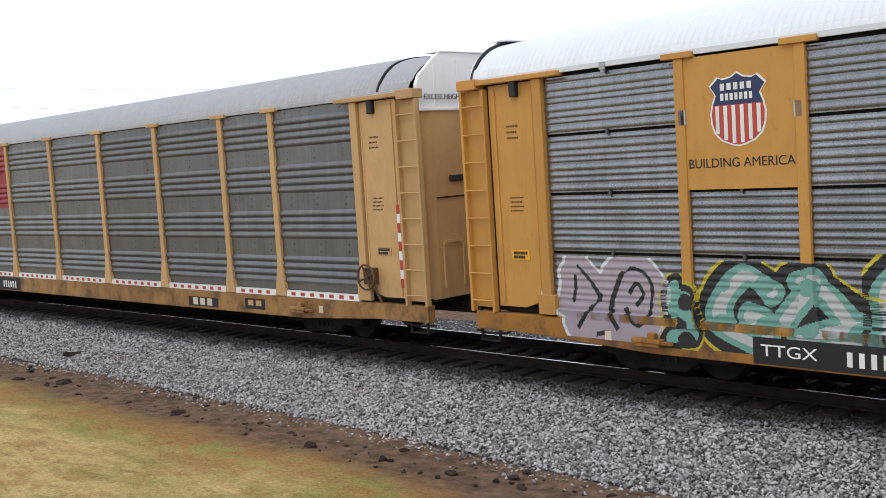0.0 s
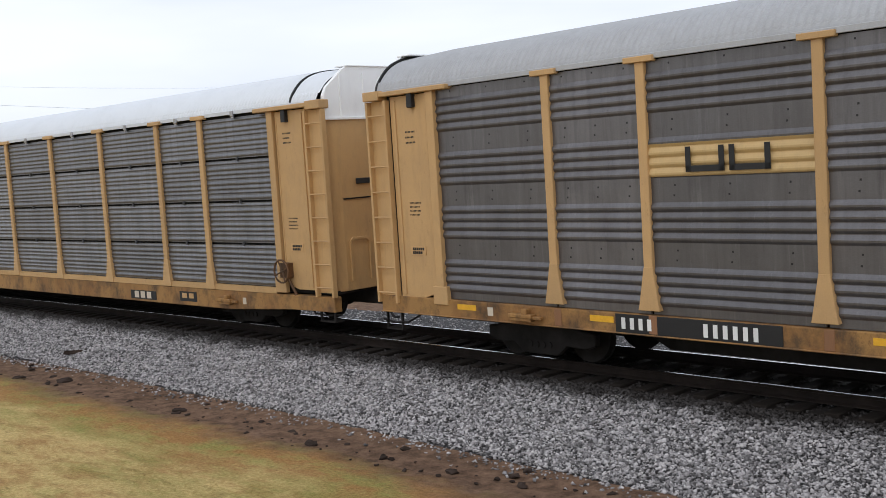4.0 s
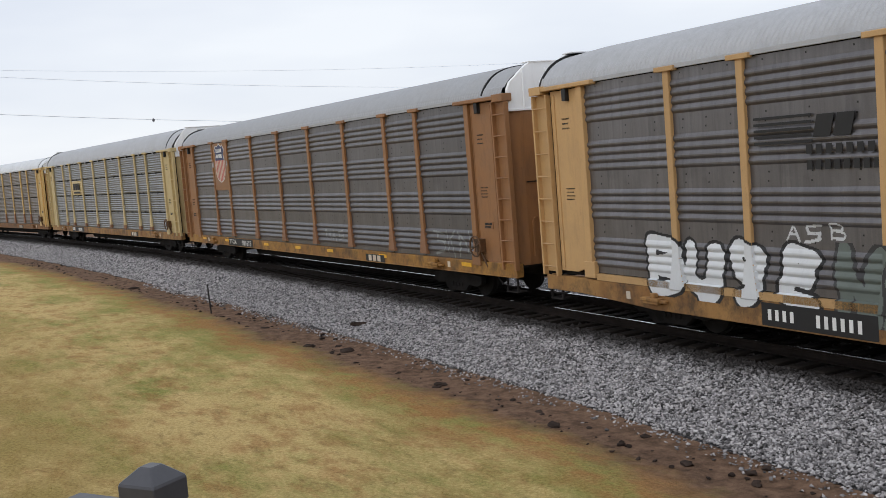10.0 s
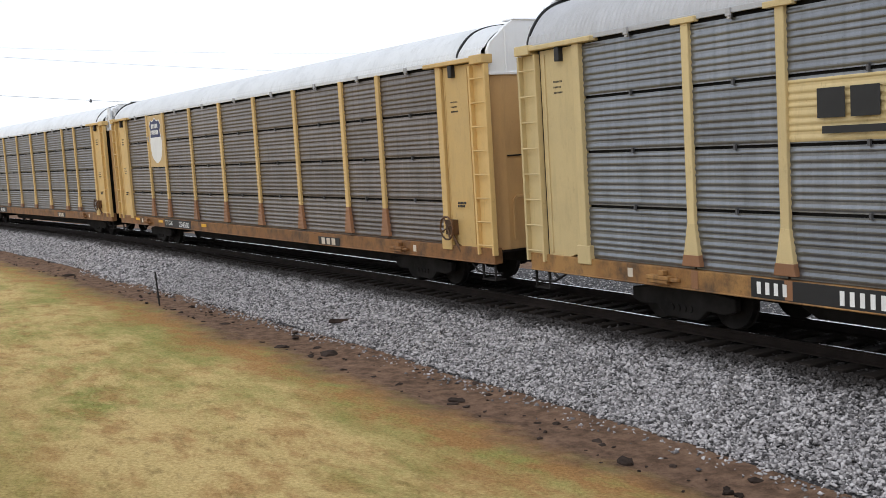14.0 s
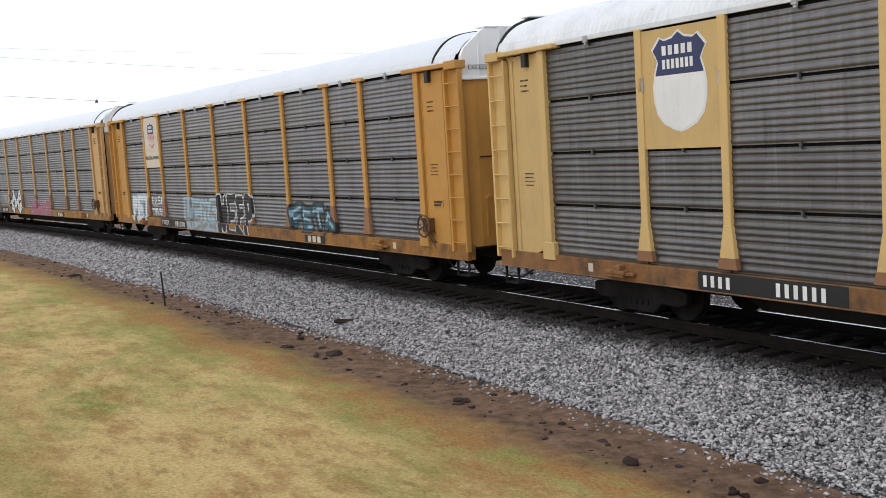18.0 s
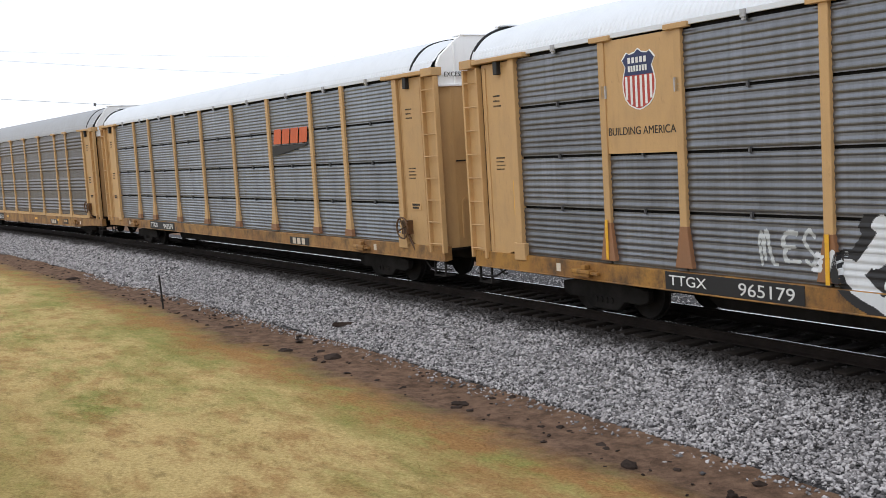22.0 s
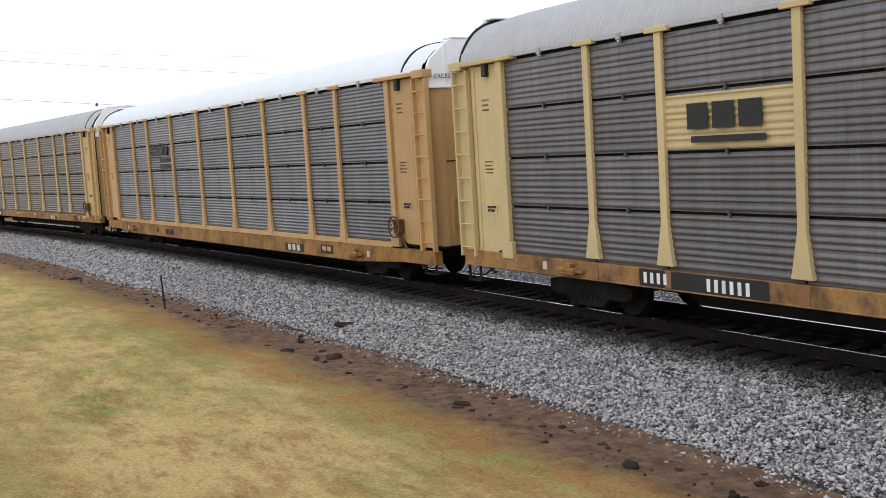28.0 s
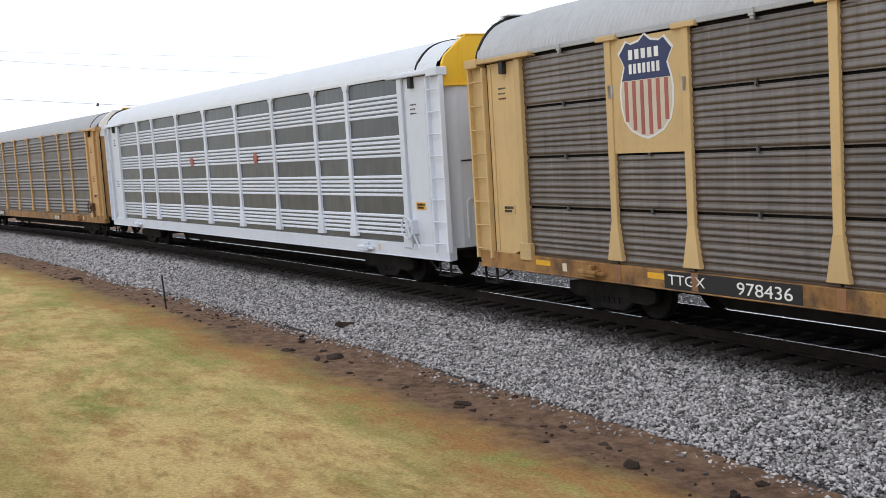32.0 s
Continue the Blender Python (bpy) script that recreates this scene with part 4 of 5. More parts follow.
            if low:
                part("kick_strip", KIT["strip"], spec.get("strip", paint), car, m @ Matrix.Diagonal((w - 0.34, 1, 1, 1)))
        for e in (1, -1):
            part("door_post", KIT["door_post"], paint, car, side @ at(DOOR * e))
            part("end_plate", end_of("plate", e), paint, car, side)
            # left-end slot is coloured black to paint in the gap's shade
            part("door_slot", end_of("slot", e), "iron" if e < 0 and spec["k"] not in (8, 9, 12, 14, 17) else paint, car, side)
            part("top_beam", end_of("beam", e), paint, car, side)
            part("roller_bracket", end_of("notch", e), "black", car, side)
            part("uncoupling_lever", end_of("lever", e), "iron", car, side)
            part("step", KIT["step"], "iron", car, side @ at(13.3 * e))
            ladder = new("ladder")
            ladder.parent = car
            ladder.matrix_basis = side @ at(13.36 * e, -SIDE - 0.06)
            part("ladder_back", KIT["back"], paint, ladder)
            for x in (-0.27, 0.27):
                part("ladder_rail", KIT["stile"], paint, ladder, at(x))
            for r in range(8):
                part("rung", KIT["rung"], paint, ladder, at(0, 0, 1.12 + 0.49 * r))
            if near:
                rng = random.Random(spec["k"] * 7 + e)
                y = -SIDE - 0.031
                part("stencil_lettering", bars(7, 0.02, 0.032, 0.02, 3, 0.1), "stencil", car, at(12.42 * e - 0.2, y, 4.2 + rng.uniform(-0.1, 0.2)), kind="stuff")
                if (spec["k"] + e) % 3:
                    part("stencil_lettering", bars(9, 0.016, 0.026, 0.02, 4, 0.075), "stencil", car, at(12.42 * e - 0.2, y, 2.7 + rng.uniform(-0.2, 0.3)), kind="stuff")
                if spec["k"] % 2 == 0 or e > 0:
                    tag = part("notice_plate", board(0.42, 0.17), "reflect" if spec["k"] in (0, 4, 11, 17) else paint, car, at(12.45 * e, y, 1.95))
                    part("lettering", bars(6, 0.04, 0.05, 0.015, 2, 0.07), "stencil", tag, at(-0.15, -0.013, 0.01), kind="stuff")
        part("hand_brake", KIT["brake"], paint if spec["k"] == 17 else "brake", car, side @ at(12.1))
    for x in (-9.75, 9.75):
        part("jacking_pad", KIT["pad"], sill, car, at(x, 0, -0.2 if low else 0.0))
    if spec["k"] == 1:
        for e in (1, -1):
            for i in range(9):
                part("safety_stripe", KIT["stripe_red"], ("red", "white")[i % 2], car, at(12.95 * e, -SIDE - 0.056, 1.25 + 0.18 * i))
    # marks on the sill
    zs = 0.70 if low else 0.905
    if spec["k"] != 17:
        deep = 1.25 if low else 0.95
        bare = spec["k"] in (3, 15)
        lead = {0: -7.45, 1: -5.9, 10: -7.1, 11: -7.1}.get(spec["k"], -6.35 if low else -7.3)
        if not bare:
            part("stencil_panel", KIT["stencil"], "stencil", car, at(lead + (0.65 if low else 0.93), 0, zs) @ Matrix.Diagonal((2.4 if low else 2.9, 1, deep * 0.96, 1)))
        if spec.get("number"):
            part("lettering", words(spec["number"][0], 0.27), "white", car, at(lead, -1.61, zs) @ WIDE, kind="stuff")
            if spec["number"][1]:
                part("lettering", words(spec["number"][1], 0.31), "white", car, at(lead + (1.25 if low else 1.66), -1.61, zs - 0.02) @ WIDE, kind="stuff")
            else:
                blocks(car, 6, 0.075, 0.2, 0.09, "white", at(lead + 0.85, -1.608, zs - 0.11))
        else:
            blocks(car, 2 if bare else 4, 0.075, 0.18, 0.09, "stencil" if bare else "white", at(lead - 0.4, -1.608, zs - 0.09))
            blocks(car, 6, 0.075, 0.2, 0.09, "stencil" if bare else "white", at(lead + (0.65 if low else 1.1), -1.608, zs - 0.11))
        part("stencil_panel", KIT["stencil"], "stencil", car, at(5.95, 0, zs - 0.05) @ Matrix.Diagonal((1.25, 1, 0.7, 1)))
        blocks(car, 3, 0.2, 0.17, 0.1, "bone", at(5.53, -1.608, zs - 0.13))
        if spec["k"] in (1, 2, 3, 5, 13, 15):
            part("stencil_panel", KIT["stencil"], "stencil", car, at(8.05, 0, zs) @ Matrix.Diagonal((0.75, 1, 0.75, 1)))
            blocks(car, 2, 0.2, 0.12, 0.1, paint, at(7.8, -1.608, zs - 0.04))
    for x in spec["lamps"]:
        part("reflector", KIT["mark"], "reflect", car, at(x, 0, zs + 0.04))
    for x in (-10.6, 10.4):
        part("tag_plate", KIT["square"], "bone", car, at(x, 0, zs))
    decorate(car, spec)
    return car


def decorate(car, spec):
    """Signs and spray paint that set a car apart."""
    sign = spec.get("sign")
    face = -SIDE - 0.04
    if sign:
        a, b = BAYS[sign[0]]
        x, w = (a + b) / 2, b - a - 0.12
        kind = sign[1]
        if kind == "tall":
            ground_paint, sw, sh, cz, lower, stripe, slogan = sign[2:]
            panel = part("sign_panel", board(w, 1.92, -0.03), ground_paint, car, at(x, -SIDE - 0.012, 3.95), "painted sheet with a shield emblem")
            shield(car, x, cz, sw, sh, "blue", lower, stripe, -SIDE - 0.044)
            if slogan:
                part("lettering", words("BUILDING AMERICA", 0.19), "stencil", car, at(x, -SIDE - 0.046, 3.36), kind="stuff")
            for dx in (-w / 2 - 0.02, w / 2 + 0.02):
                part("lug", board(0.12, 0.22, -0.05), "lug", car, at(x + dx, -SIDE - 0.02, 4.05))
        elif kind == "plate":
            panel = part("sign_panel", ribbed_board(w, 3.02, 3.88, spec["style"], face), sign[2], car, at(x, face, 3.45), "cream sign panel with black lettering blocks")
            blocks(panel, 3, 0.46, 0.40, 0.09, "stencil", at(-0.80, -0.022, -0.12))
            part("underline", board(1.55, 0.1, -0.006), "stencil", panel, at(0.05, -0.021, -0.28))
        elif kind == "narrow":
            panel = part("sign_panel", ribbed_board(w, 3.17, 3.67, spec["style"], face), sign[2], car, at(x, face, 3.42), "cream sign panel with two rounded black shapes")
            for dx in (-0.35, 0.38):
                part("lettering", cached(("loop",), lambda: loop_mesh()), "stencil", panel, at(dx, -0.022, 0))
        elif kind == "three_lines":
            panel = part("sign_panel", ribbed_board(w, 3.04, 4.9, spec["style"], face), "maroon", car, at(x, face, 3.97), "maroon sign panel with three lines of white lettering blocks")
            for r, n in enumerate((8, 7, 7)):
                blocks(panel, 1, 0.2, 0.3, 0.06, "white", at(-1.15, -0.022, 0.12 - 0.43 * r))
                blocks(panel, n - 1, 0.19, 0.23, 0.075, "white", at(-0.88, -0.022, 0.12 - 0.43 * r))
        elif kind == "lines":
            for i in range(5):
                part("stripe", board(1.25, 0.045, -0.006), "stencil", car, at(x - 0.55, face, 3.90 - 0.10 * i))
            for i in range(2):
                part("letter_block", cached(("lean",), lambda: Shape().plate([(0, 0), (0.34, 0), (0.44, 0.34), (0.1, 0.34)], -0.006, 0).mesh("letter_block")), "stencil", car, at(x + 0.1 + 0.4 * i, face, 3.56))
            blocks(car, 7, 0.12, 0.15, 0.08, "stencil", at(x - 0.05, face, 3.30))
            blocks(car, 8, 0.11, 0.15, 0.075, "stencil", at(x - 0.05, face, 3.06))
        elif kind == "speed":
            for i in range(4):
                part("letter_block", cached(("slant",), lambda: Shape().plate([(0, 0), (0.5, 0), (0.6, 0.42), (0.1, 0.42)], -0.006, 0).mesh("letter_block")), "orange", car, at(x - 1.12 + 0.58 * i, face, 3.62))
            part("wedge", cached(("wedge",), lambda: Shape().plate([(-1.22, -0.2), (-1.2, 0.1), (1.2, 0.12), (0.9, 0.05)], -0.006, 0).mesh("wedge")), "stencil", car, at(x, face, 3.46))
        elif kind == "dots":
            for dx in sign[2]:
                part("red_mark", cached(("leaf",), lambda: Shape().disc(0, -0.006, 0, 0.17, 0.006, 9).mesh("red_mark")), "brickred", car, at(dx, -SIDE - 0.05, 3.25))
    if spec["k"] == 11:
        for x, z in ((-12.0, 2.2), (-9.07, 1.5), (-4.29, 1.45), (-1.43, 1.45)):
            part("reflector", cached(("upright",), lambda: Shape().box(-0.035, -0.008, -0.35, 0.035, 0.0, 0.35).mesh("reflector")), "reflect", car, at(x, -SIDE - (0.04 if x < -10 else 0.098), z))
    if spec.get("round"):
        disc = part("emblem", cached(("disc",), lambda: Shape().disc(0, -0.006, 0, 0.36, 0.006, 32).mesh("emblem")), "sky_blue", car, at(-12.42, -SIDE - 0.034, 4.28), "round blue emblem with a pale cross")
        part("emblem_cross", cached(("cross",), lambda: Shape().box(-0.26, -0.012, -0.06, 0.26, -0.006, 0.06).box(-0.06, -0.012, -0.26, 0.06, -0.006, 0.26).mesh("emblem_cross")), "white", disc)
        part("emblem_ring", cached(("ring",), lambda: ring_mesh(0.36, 0.29)), "blue", disc)
    if spec.get("motto"):
        part("lettering", words("We will", 0.62), "stencil", car, at(-10.4, -SIDE - 0.040, 4.42), kind="stuff")
        part("lettering", words("deliver", 0.62), "stencil", car, at(-10.4, -SIDE - 0.040, 3.44), kind="stuff")
    for i, g in enumerate(spec.get("spray", ())):
        spray(car, spec, *g, seed=spec["k"] * 10 + i)


def loop_mesh():
    sh = Shape()
    pts = [(-0.28, 0.14), (-0.28, -0.14), (0.28, -0.14), (0.28, 0.14), (-0.28, 0.14)]
    for (a, b), (c, d) in zip(pts[:-2], pts[1:-1]):
        sh.box(min(a, c) - 0.045, -0.006, min(b, d) - 0.045, max(a, c) + 0.045, 0, max(b, d) + 0.045)
    return sh.mesh("lettering")


def ring_mesh(r1, r2, n=32):
    rings = [[(r * math.cos(t), y, r * math.sin(t)) for t in (2 * math.pi * i / n for i in range(n))] for r, y in ((r1, -0.007), (r1, -0.012), (r2, -0.012), (r2, -0.007))]
    return Shape().loft(rings + [rings[0]], caps=False).mesh("emblem_ring")


YELLOW = {"amber": (0.53, 0.265, 0.055), "tan": (0.53, 0.325, 0.14), "cream": (0.58, 0.40, 0.18), "gold": (0.55, 0.315, 0.085), "rust": (0.31, 0.145, 0.055), "pale": (0.59, 0.46, 0.23), "butter": (0.63, 0.425, 0.165)}
for key, c in YELLOW.items():
    MAT[key] = painted(key + "_yellow_paint", c, 0.75 if key == "rust" else 0.4, 0.5 if key == "rust" else 0.3)
    MAT["sill_" + key] = sill_paint(key + "_rusted_sill_paint", c)
SKINS = {"steel": (0.20, 0.206, 0.222), "light": (0.335, 0.355, 0.415), "mid": (0.25, 0.253, 0.283), "slate": (0.25, 0.262, 0.305), "silver": (0.275, 0.292, 0.335), "dark": (0.215, 0.21, 0.218), "brown": (0.158, 0.146, 0.146), "mauve": (0.205, 0.198, 0.214),
         "blue_grey": (0.30, 0.328, 0.40), "pearl": (0.21, 0.228, 0.258)}
SKINS = {key: (r * 0.89, g * 0.89, (0.35 * g + 0.65 * b) * 0.88) for key, (r, g, b) in SKINS.items() if key != "brown"} | {"brown": (0.208, 0.186, 0.174)}
for key, c in SKINS.items():
    MAT["skin_" + key] = sheet_metal(key + "_corrugated_sheet", c, 0.5, {"light": 0.92, "silver": 0.8, "steel": 0.65, "mauve": 0.7}.get(key, 0.88), {"light": 0.3, "silver": 0.34, "steel": 0.36, "mauve": 0.42}.get(key, 0.4), {"dark": 0.4, "brown": 0.35, "mauve": 0.28, "mid": 0.2}.get(key, 0.14))
MAT.update(roof_streaked=painted("sooty_white_roof_paint", (0.72, 0.74, 0.76), 0.4, 0.25, 0.55), snow=painted("clean_white_paint", (0.68, 0.72, 0.80), 0.2, 0.04), lug=plain("galvanised_lug", (0.42, 0.42, 0.43), 0.6, 0.3), clip=plain("dull_seam_clip", (0.10, 0.10, 0.105), 0.6, 0.3), brake=sill_paint("sooty_brake_paint", (0.12, 0.07, 0.04)), rusty=sill_paint("rust_brown_sill_paint", (0.37, 0.195, 0.085)), foot=painted("rusted_foot_paint", (0.27, 0.125, 0.055), 0.5, 0.6),
           bone=painted("off_white_sign_paint", (0.62, 0.54, 0.43), 0.25, 0.1), signal=painted("signal_yellow_paint", (0.78, 0.46, 0.02), 0.1, 0.02), sky_blue=painted("sky_blue_paint", (0.06, 0.22, 0.45), 0.2, 0.05),
           checker=painted("red_and_white_strip", (0.50, 0.14, 0.10), 0.2, 0.02))
MAT["brickred"] = painted("faded_red_stripe", (0.36, 0.10, 0.075), 0.4, 0.1)
SPRAYS = {"s_black": (0.015, 0.015, 0.017), "s_white": (0.62, 0.64, 0.66), "s_teal": (0.16, 0.36, 0.31), "s_lilac": (0.36, 0.31, 0.36), "s_olive": (0.225, 0.23, 0.04), "s_green": (0.03, 0.21, 0.11), "s_mint": (0.46, 0.62, 0.40),
          "s_ice": (0.30, 0.42, 0.50), "s_sea": (0.03, 0.10, 0.14), "s_pink": (0.36, 0.10, 0.17), "s_brick": (0.24, 0.055, 0.03), "s_yellow": (0.5, 0.42, 0.03), "s_grey": (0.26, 0.27, 0.26), "s_ash": (0.46, 0.48, 0.48), "s_soot": (0.035, 0.034, 0.036), "s_smoke": (0.125, 0.121, 0.122), "s_moss": (0.13, 0.155, 0.14), "s_umber": (0.12, 0.085, 0.07)}
for key, c in SPRAYS.items():
    MAT[key] = painted("sprayed_" + key[2:], c, 0.3, 0.05, 0.6)

LAMPS = (-11.2, -8.1, -3.4, -0.2, 2.6, 6.5, 11.3)
CARS = []
CARS.append(dict(paint="amber", skin="skin_light", roof="roof_white", low=True, sign=(1, "tall", "amber", 0.86, 0.98, 4.12, "red", "white", True),
         label="amber and silver autorack car with large teal graffiti",
         spray=[(-11.5, -9.6, 0.78, 1.72, "V@", 0.14, [(2.5, "s_white"), (2.1, "s_lilac"), (0.28, "s_black")]), (-12.25, -11.9, 1.3, 1.65, "me", 0.03, [(1.0, "s_white")]), (-9.55, -8.9, 0.75, 1.5, "S", 0.11, [(2.0, "s_yellow"), (1.6, "s_black"), (0.8, "s_teal")]),
                (-8.8, -6.2, 0.78, 1.72, "CV", 0.2, [(1.95, "s_yellow"), (1.7, "s_black"), (0.95, "s_teal"), (0.42, "s_ash")]),
                (-6.2, -2.6, 0.75, 1.85, "@Sg", 0.2, [(1.95, "s_yellow"), (1.7, "s_black"), (0.95, "s_teal"), (0.42, "s_ash")]), (-2.2, 3.5, 0.72, 1.8, "yeS", 0.22, [(1.5, "s_black"), (1.0, "s_teal"), (0.4, "s_ash")])]))
CARS.append(dict(paint="tan", skin="skin_steel", roof="roof_grey", style="rib", low=True, strip="white", sign=(2, "three_lines"), label="tan and grey ribbed autorack car with a maroon sign"))
CARS.append(dict(paint="tan", skin="skin_mauve", roof="roof_grey", style="rib", lamps=LAMPS, sign=(2, "narrow", "cream"), label="tan and dull grey ribbed autorack car with a cream sign"))
CARS.append(dict(paint="tan", skin="skin_mid", roof="roof_white", low=True, sign=(2, "lines"), label="tan and grey panelled autorack car with black sign stripes"))
CARS.append(dict(paint="tan", skin="skin_dark", roof="roof_white", sill="rusty", lamps=LAMPS, motto=True, sign=(1, "tall", "tan", 1.35, 1.55, 4.05, "white", "red", False), label="tan and dark grey autorack car with olive graffiti",
         spray=[(-2.7, 1.3, 1.22, 1.98, "REOK", 0.115, [(1.7, "s_soot"), (1.0, "s_olive")]), (1.8, 3.6, 0.85, 1.8, "n", 0.16, [(1.45, "s_soot"), (1.0, "s_green"), (0.45, "s_teal")]),
                (3.95, 9.5, 0.95, 1.95, "BLUOM", 0.15, [(1.75, "s_soot"), (1.05, "s_smoke")]), (5.6, 7.6, 2.05, 2.3, "mn", 0.05, [(1.0, "s_green")]), (9.7, 11.4, 1.45, 1.85, "mesm", 0.022, [(1.0, "s_grey")])]))
CARS.append(dict(paint="tan", skin="skin_mauve", roof="roof_grey", style="rib", low=True, sign=(2, "lines"), lamps=(-4.9, -2.1, 1.4, 8.2, 11.2), label="tan and brown-grey ribbed autorack car with black and white graffiti",
         spray=[(-10.0, -5.6, 0.92, 1.75, "Buge", 0.15, [(1.55, "s_black"), (1.1, "s_white")]), (-6.4, -5.1, 1.95, 2.15, "ASB", 0.02, [(1.0, "s_white")]), (-5.35, -1.6, 0.85, 1.7, "NESK", 0.15, [(1.5, "s_soot"), (1.0, "s_moss")]),
                (-1.55, 2.95, 0.75, 1.75, "~m~y", 0.12, [(1.55, "s_white"), (1.15, "s_black"), (0.3, "s_ash")]), (4.1, 8.2, 0.8, 1.75, "mES~", 0.13, [(1.5, "s_grey"), (1.15, "s_umber"), (0.5, "s_ash")]),
                (8.65, 11.2, 0.85, 1.65, "NUN", 0.3, [(1.22, "s_white"), (1.0, "s_brick")])]))
CARS.append(dict(paint="rust", skin="skin_mauve", roof="roof_grey", style="rib", sill="gold", lamps=LAMPS, sign=(1, "tall", "rust", 1.22, 1.5, 4.12, "red", "bone", False), label="rust-brown and grey ribbed autorack car, badly weathered",
         spray=[(9.6, 11.5, 1.2, 1.75, "SKN", 0.03, [(1.0, "s_grey")]), (2.2, 3.8, 1.3, 1.6, "NAS", 0.026, [(1.0, "s_grey")])]))
CARS.append(dict(paint="pale", skin="skin_silver", roof="roof_grey", sill="tan", sign=(2, "plate", "pale"), label="pale yellow and grey panelled autorack car"))
CARS.append(dict(paint="butter", skin="skin_brown", roof="roof_streaked", cap_kind="none", sill="rusty", lamps=(-11.2, -8.3, -3.6), door="tan", sign=(1, "tall", "cream", 1.3, 1.6, 4.0, "white", None, False), label="tan and sooty grey autorack car with a white shield"))
CARS.append(dict(paint="butter", skin="skin_dark", roof="roof_streaked", cap_kind="none", sill="rusty", sign=(1, "tall", "butter", 1.2, 1.5, 4.07, "white", None, False), folds=True, label="tan and dark grey autorack car with sooty folded end"))
CARS.append(dict(paint="amber", skin="skin_mid", roof="roof_white", sign=(1, "tall", "bone", 0.8, 0.95, 4.22, "red", "white", True), label="amber and grey autorack car with block-letter graffiti",
         spray=[(-11.5, -9.2, 0.95, 1.75, "FET", 0.11, [(1.9, "s_ice"), (1.0, "s_white")]), (-8.85, -7.3, 1.55, 1.85, "eesm", 0.04, [(1.0, "s_white")]), (-8.85, -7.3, 1.15, 1.4, "TmeS", 0.04, [(1.0, "s_white")]),
                (-4.9, -1.6, 0.8, 1.65, "NEOS", 0.12, [(2.0, "s_ice"), (0.7, "s_grey")]), (-1.5, 1.6, 0.85, 1.85, "WEEP", 0.1, [(1.75, "s_white"), (1.3, "s_black")]), (4.4, 7.2, 1.15, 1.65, "FETA", 0.12, [(1.6, "s_black"), (0.9, "s_sea"), (0.35, "s_ice")])]))
CARS.append(dict(paint="tan", skin="skin_slate", roof="roof_white", sill="gold", sign=(1, "tall", "tan", 0.8, 0.95, 4.22, "red", "white", True), label="tan and slate-grey autorack car with white and pink graffiti",
         spray=[(-4.05, -1.45, 0.8, 1.85, "##", 0.1, [(2.6, "s_black"), (1.1, "s_white")]), (-5.6, -4.5, 1.3, 1.8, "mes", 0.03, [(1.0, "s_ash")]), (0.3, 4.2, 0.8, 1.35, "NUNS", 0.14, [(1.4, "s_grey"), (1.0, "s_pink")]), (-4.6, -4.1, 1.3, 1.5, "SN", 0.03, [(1.0, "s_white")])]))
CARS.append(dict(paint="tan", skin="skin_blue_grey", style="ten", roof="roof_white", cap_kind="none", sill="tan", sign=(6, "speed"), label="tan and blue-grey autorack car with orange-red sign blocks"))
CARS.append(dict(paint="tan", skin="skin_mauve", roof="roof_grey", style="rib", low=True, lamps=(-11.4, -8.6, -3.6, 2.6, 6.6), round=True, label="tan and brown-grey ribbed autorack car with a round blue emblem",
         spray=[(-6.95, -5.65, 0.95, 1.7, "1P", 0.135, [(1.35, "s_soot"), (1.15, "s_white"), (1.0, "s_mint")]), (-8.55, -7.75, 1.3, 1.46, "mes", 0.014, [(1.0, "s_grey")])]))
CARS.append(dict(paint="pale", skin="skin_mauve", roof="roof_grey", sill="tan", sign=(2, "plate", "pale"), label="pale yellow and mauve-grey autorack car", spray=[(1.7, 4.1, 1.3, 1.7, "Sees", 0.04, [(1.0, "s_grey")])]))
CARS.append(dict(paint="tan", skin="skin_slate", style="ten", roof="roof_white", sill="gold", low=True, sign=(2, "lines"), label="tan and slate-grey panelled autorack car with black sign stripes"))
CARS.append(dict(paint="cream", skin="skin_brown", roof="roof_grey", sill="tan", lamps=(-11.3, -8.0, -1.2, 2.5, 6.4, 11.2), sign=(1, "tall", "cream", 1.3, 1.62, 4.1, "bone", "brickred", False), label="cream and sooty brown-grey autorack car"))
CARS.append(dict(paint="snow", skin="skin_pearl", roof="roof_white", style="flat", cap_kind="flare", cap="signal", sign=(3, "dots", (-2.9, 2.85)), label="clean white autorack car with white ribs and yellow roof ends"))
CARS.append(dict(paint="tan", skin="skin_mauve", roof="roof_grey", style="rib", label="tan and brown-grey ribbed autorack car at the train's end"))
TRAIN = []
for k, spec in enumerate(CARS):
    spec["k"] = k
    for key, value in (("style", "four"), ("low", False), ("cap_kind", "tee"), ("lamps", ())):
        spec.setdefault(key, value)
    spec["foot"] = 0.93 if spec["low"] else 1.13
    spec["number"] = {0: ("TTGX", ""), 6: ("TTGX", "981615"), 12: ("TTGX", "942579"), 8: ("TTGX", "254360"), 10: ("TTGX", "981070"), 11: ("TTGX", "965179"), 13: ("TTGX", "988712"), 16: ("TTGX", "978436")}.get(k)
    spec["notice"] = k in (0, 1, 2, 4, 5, 10, 12, 15)
    TRAIN.append(build_car(spec))


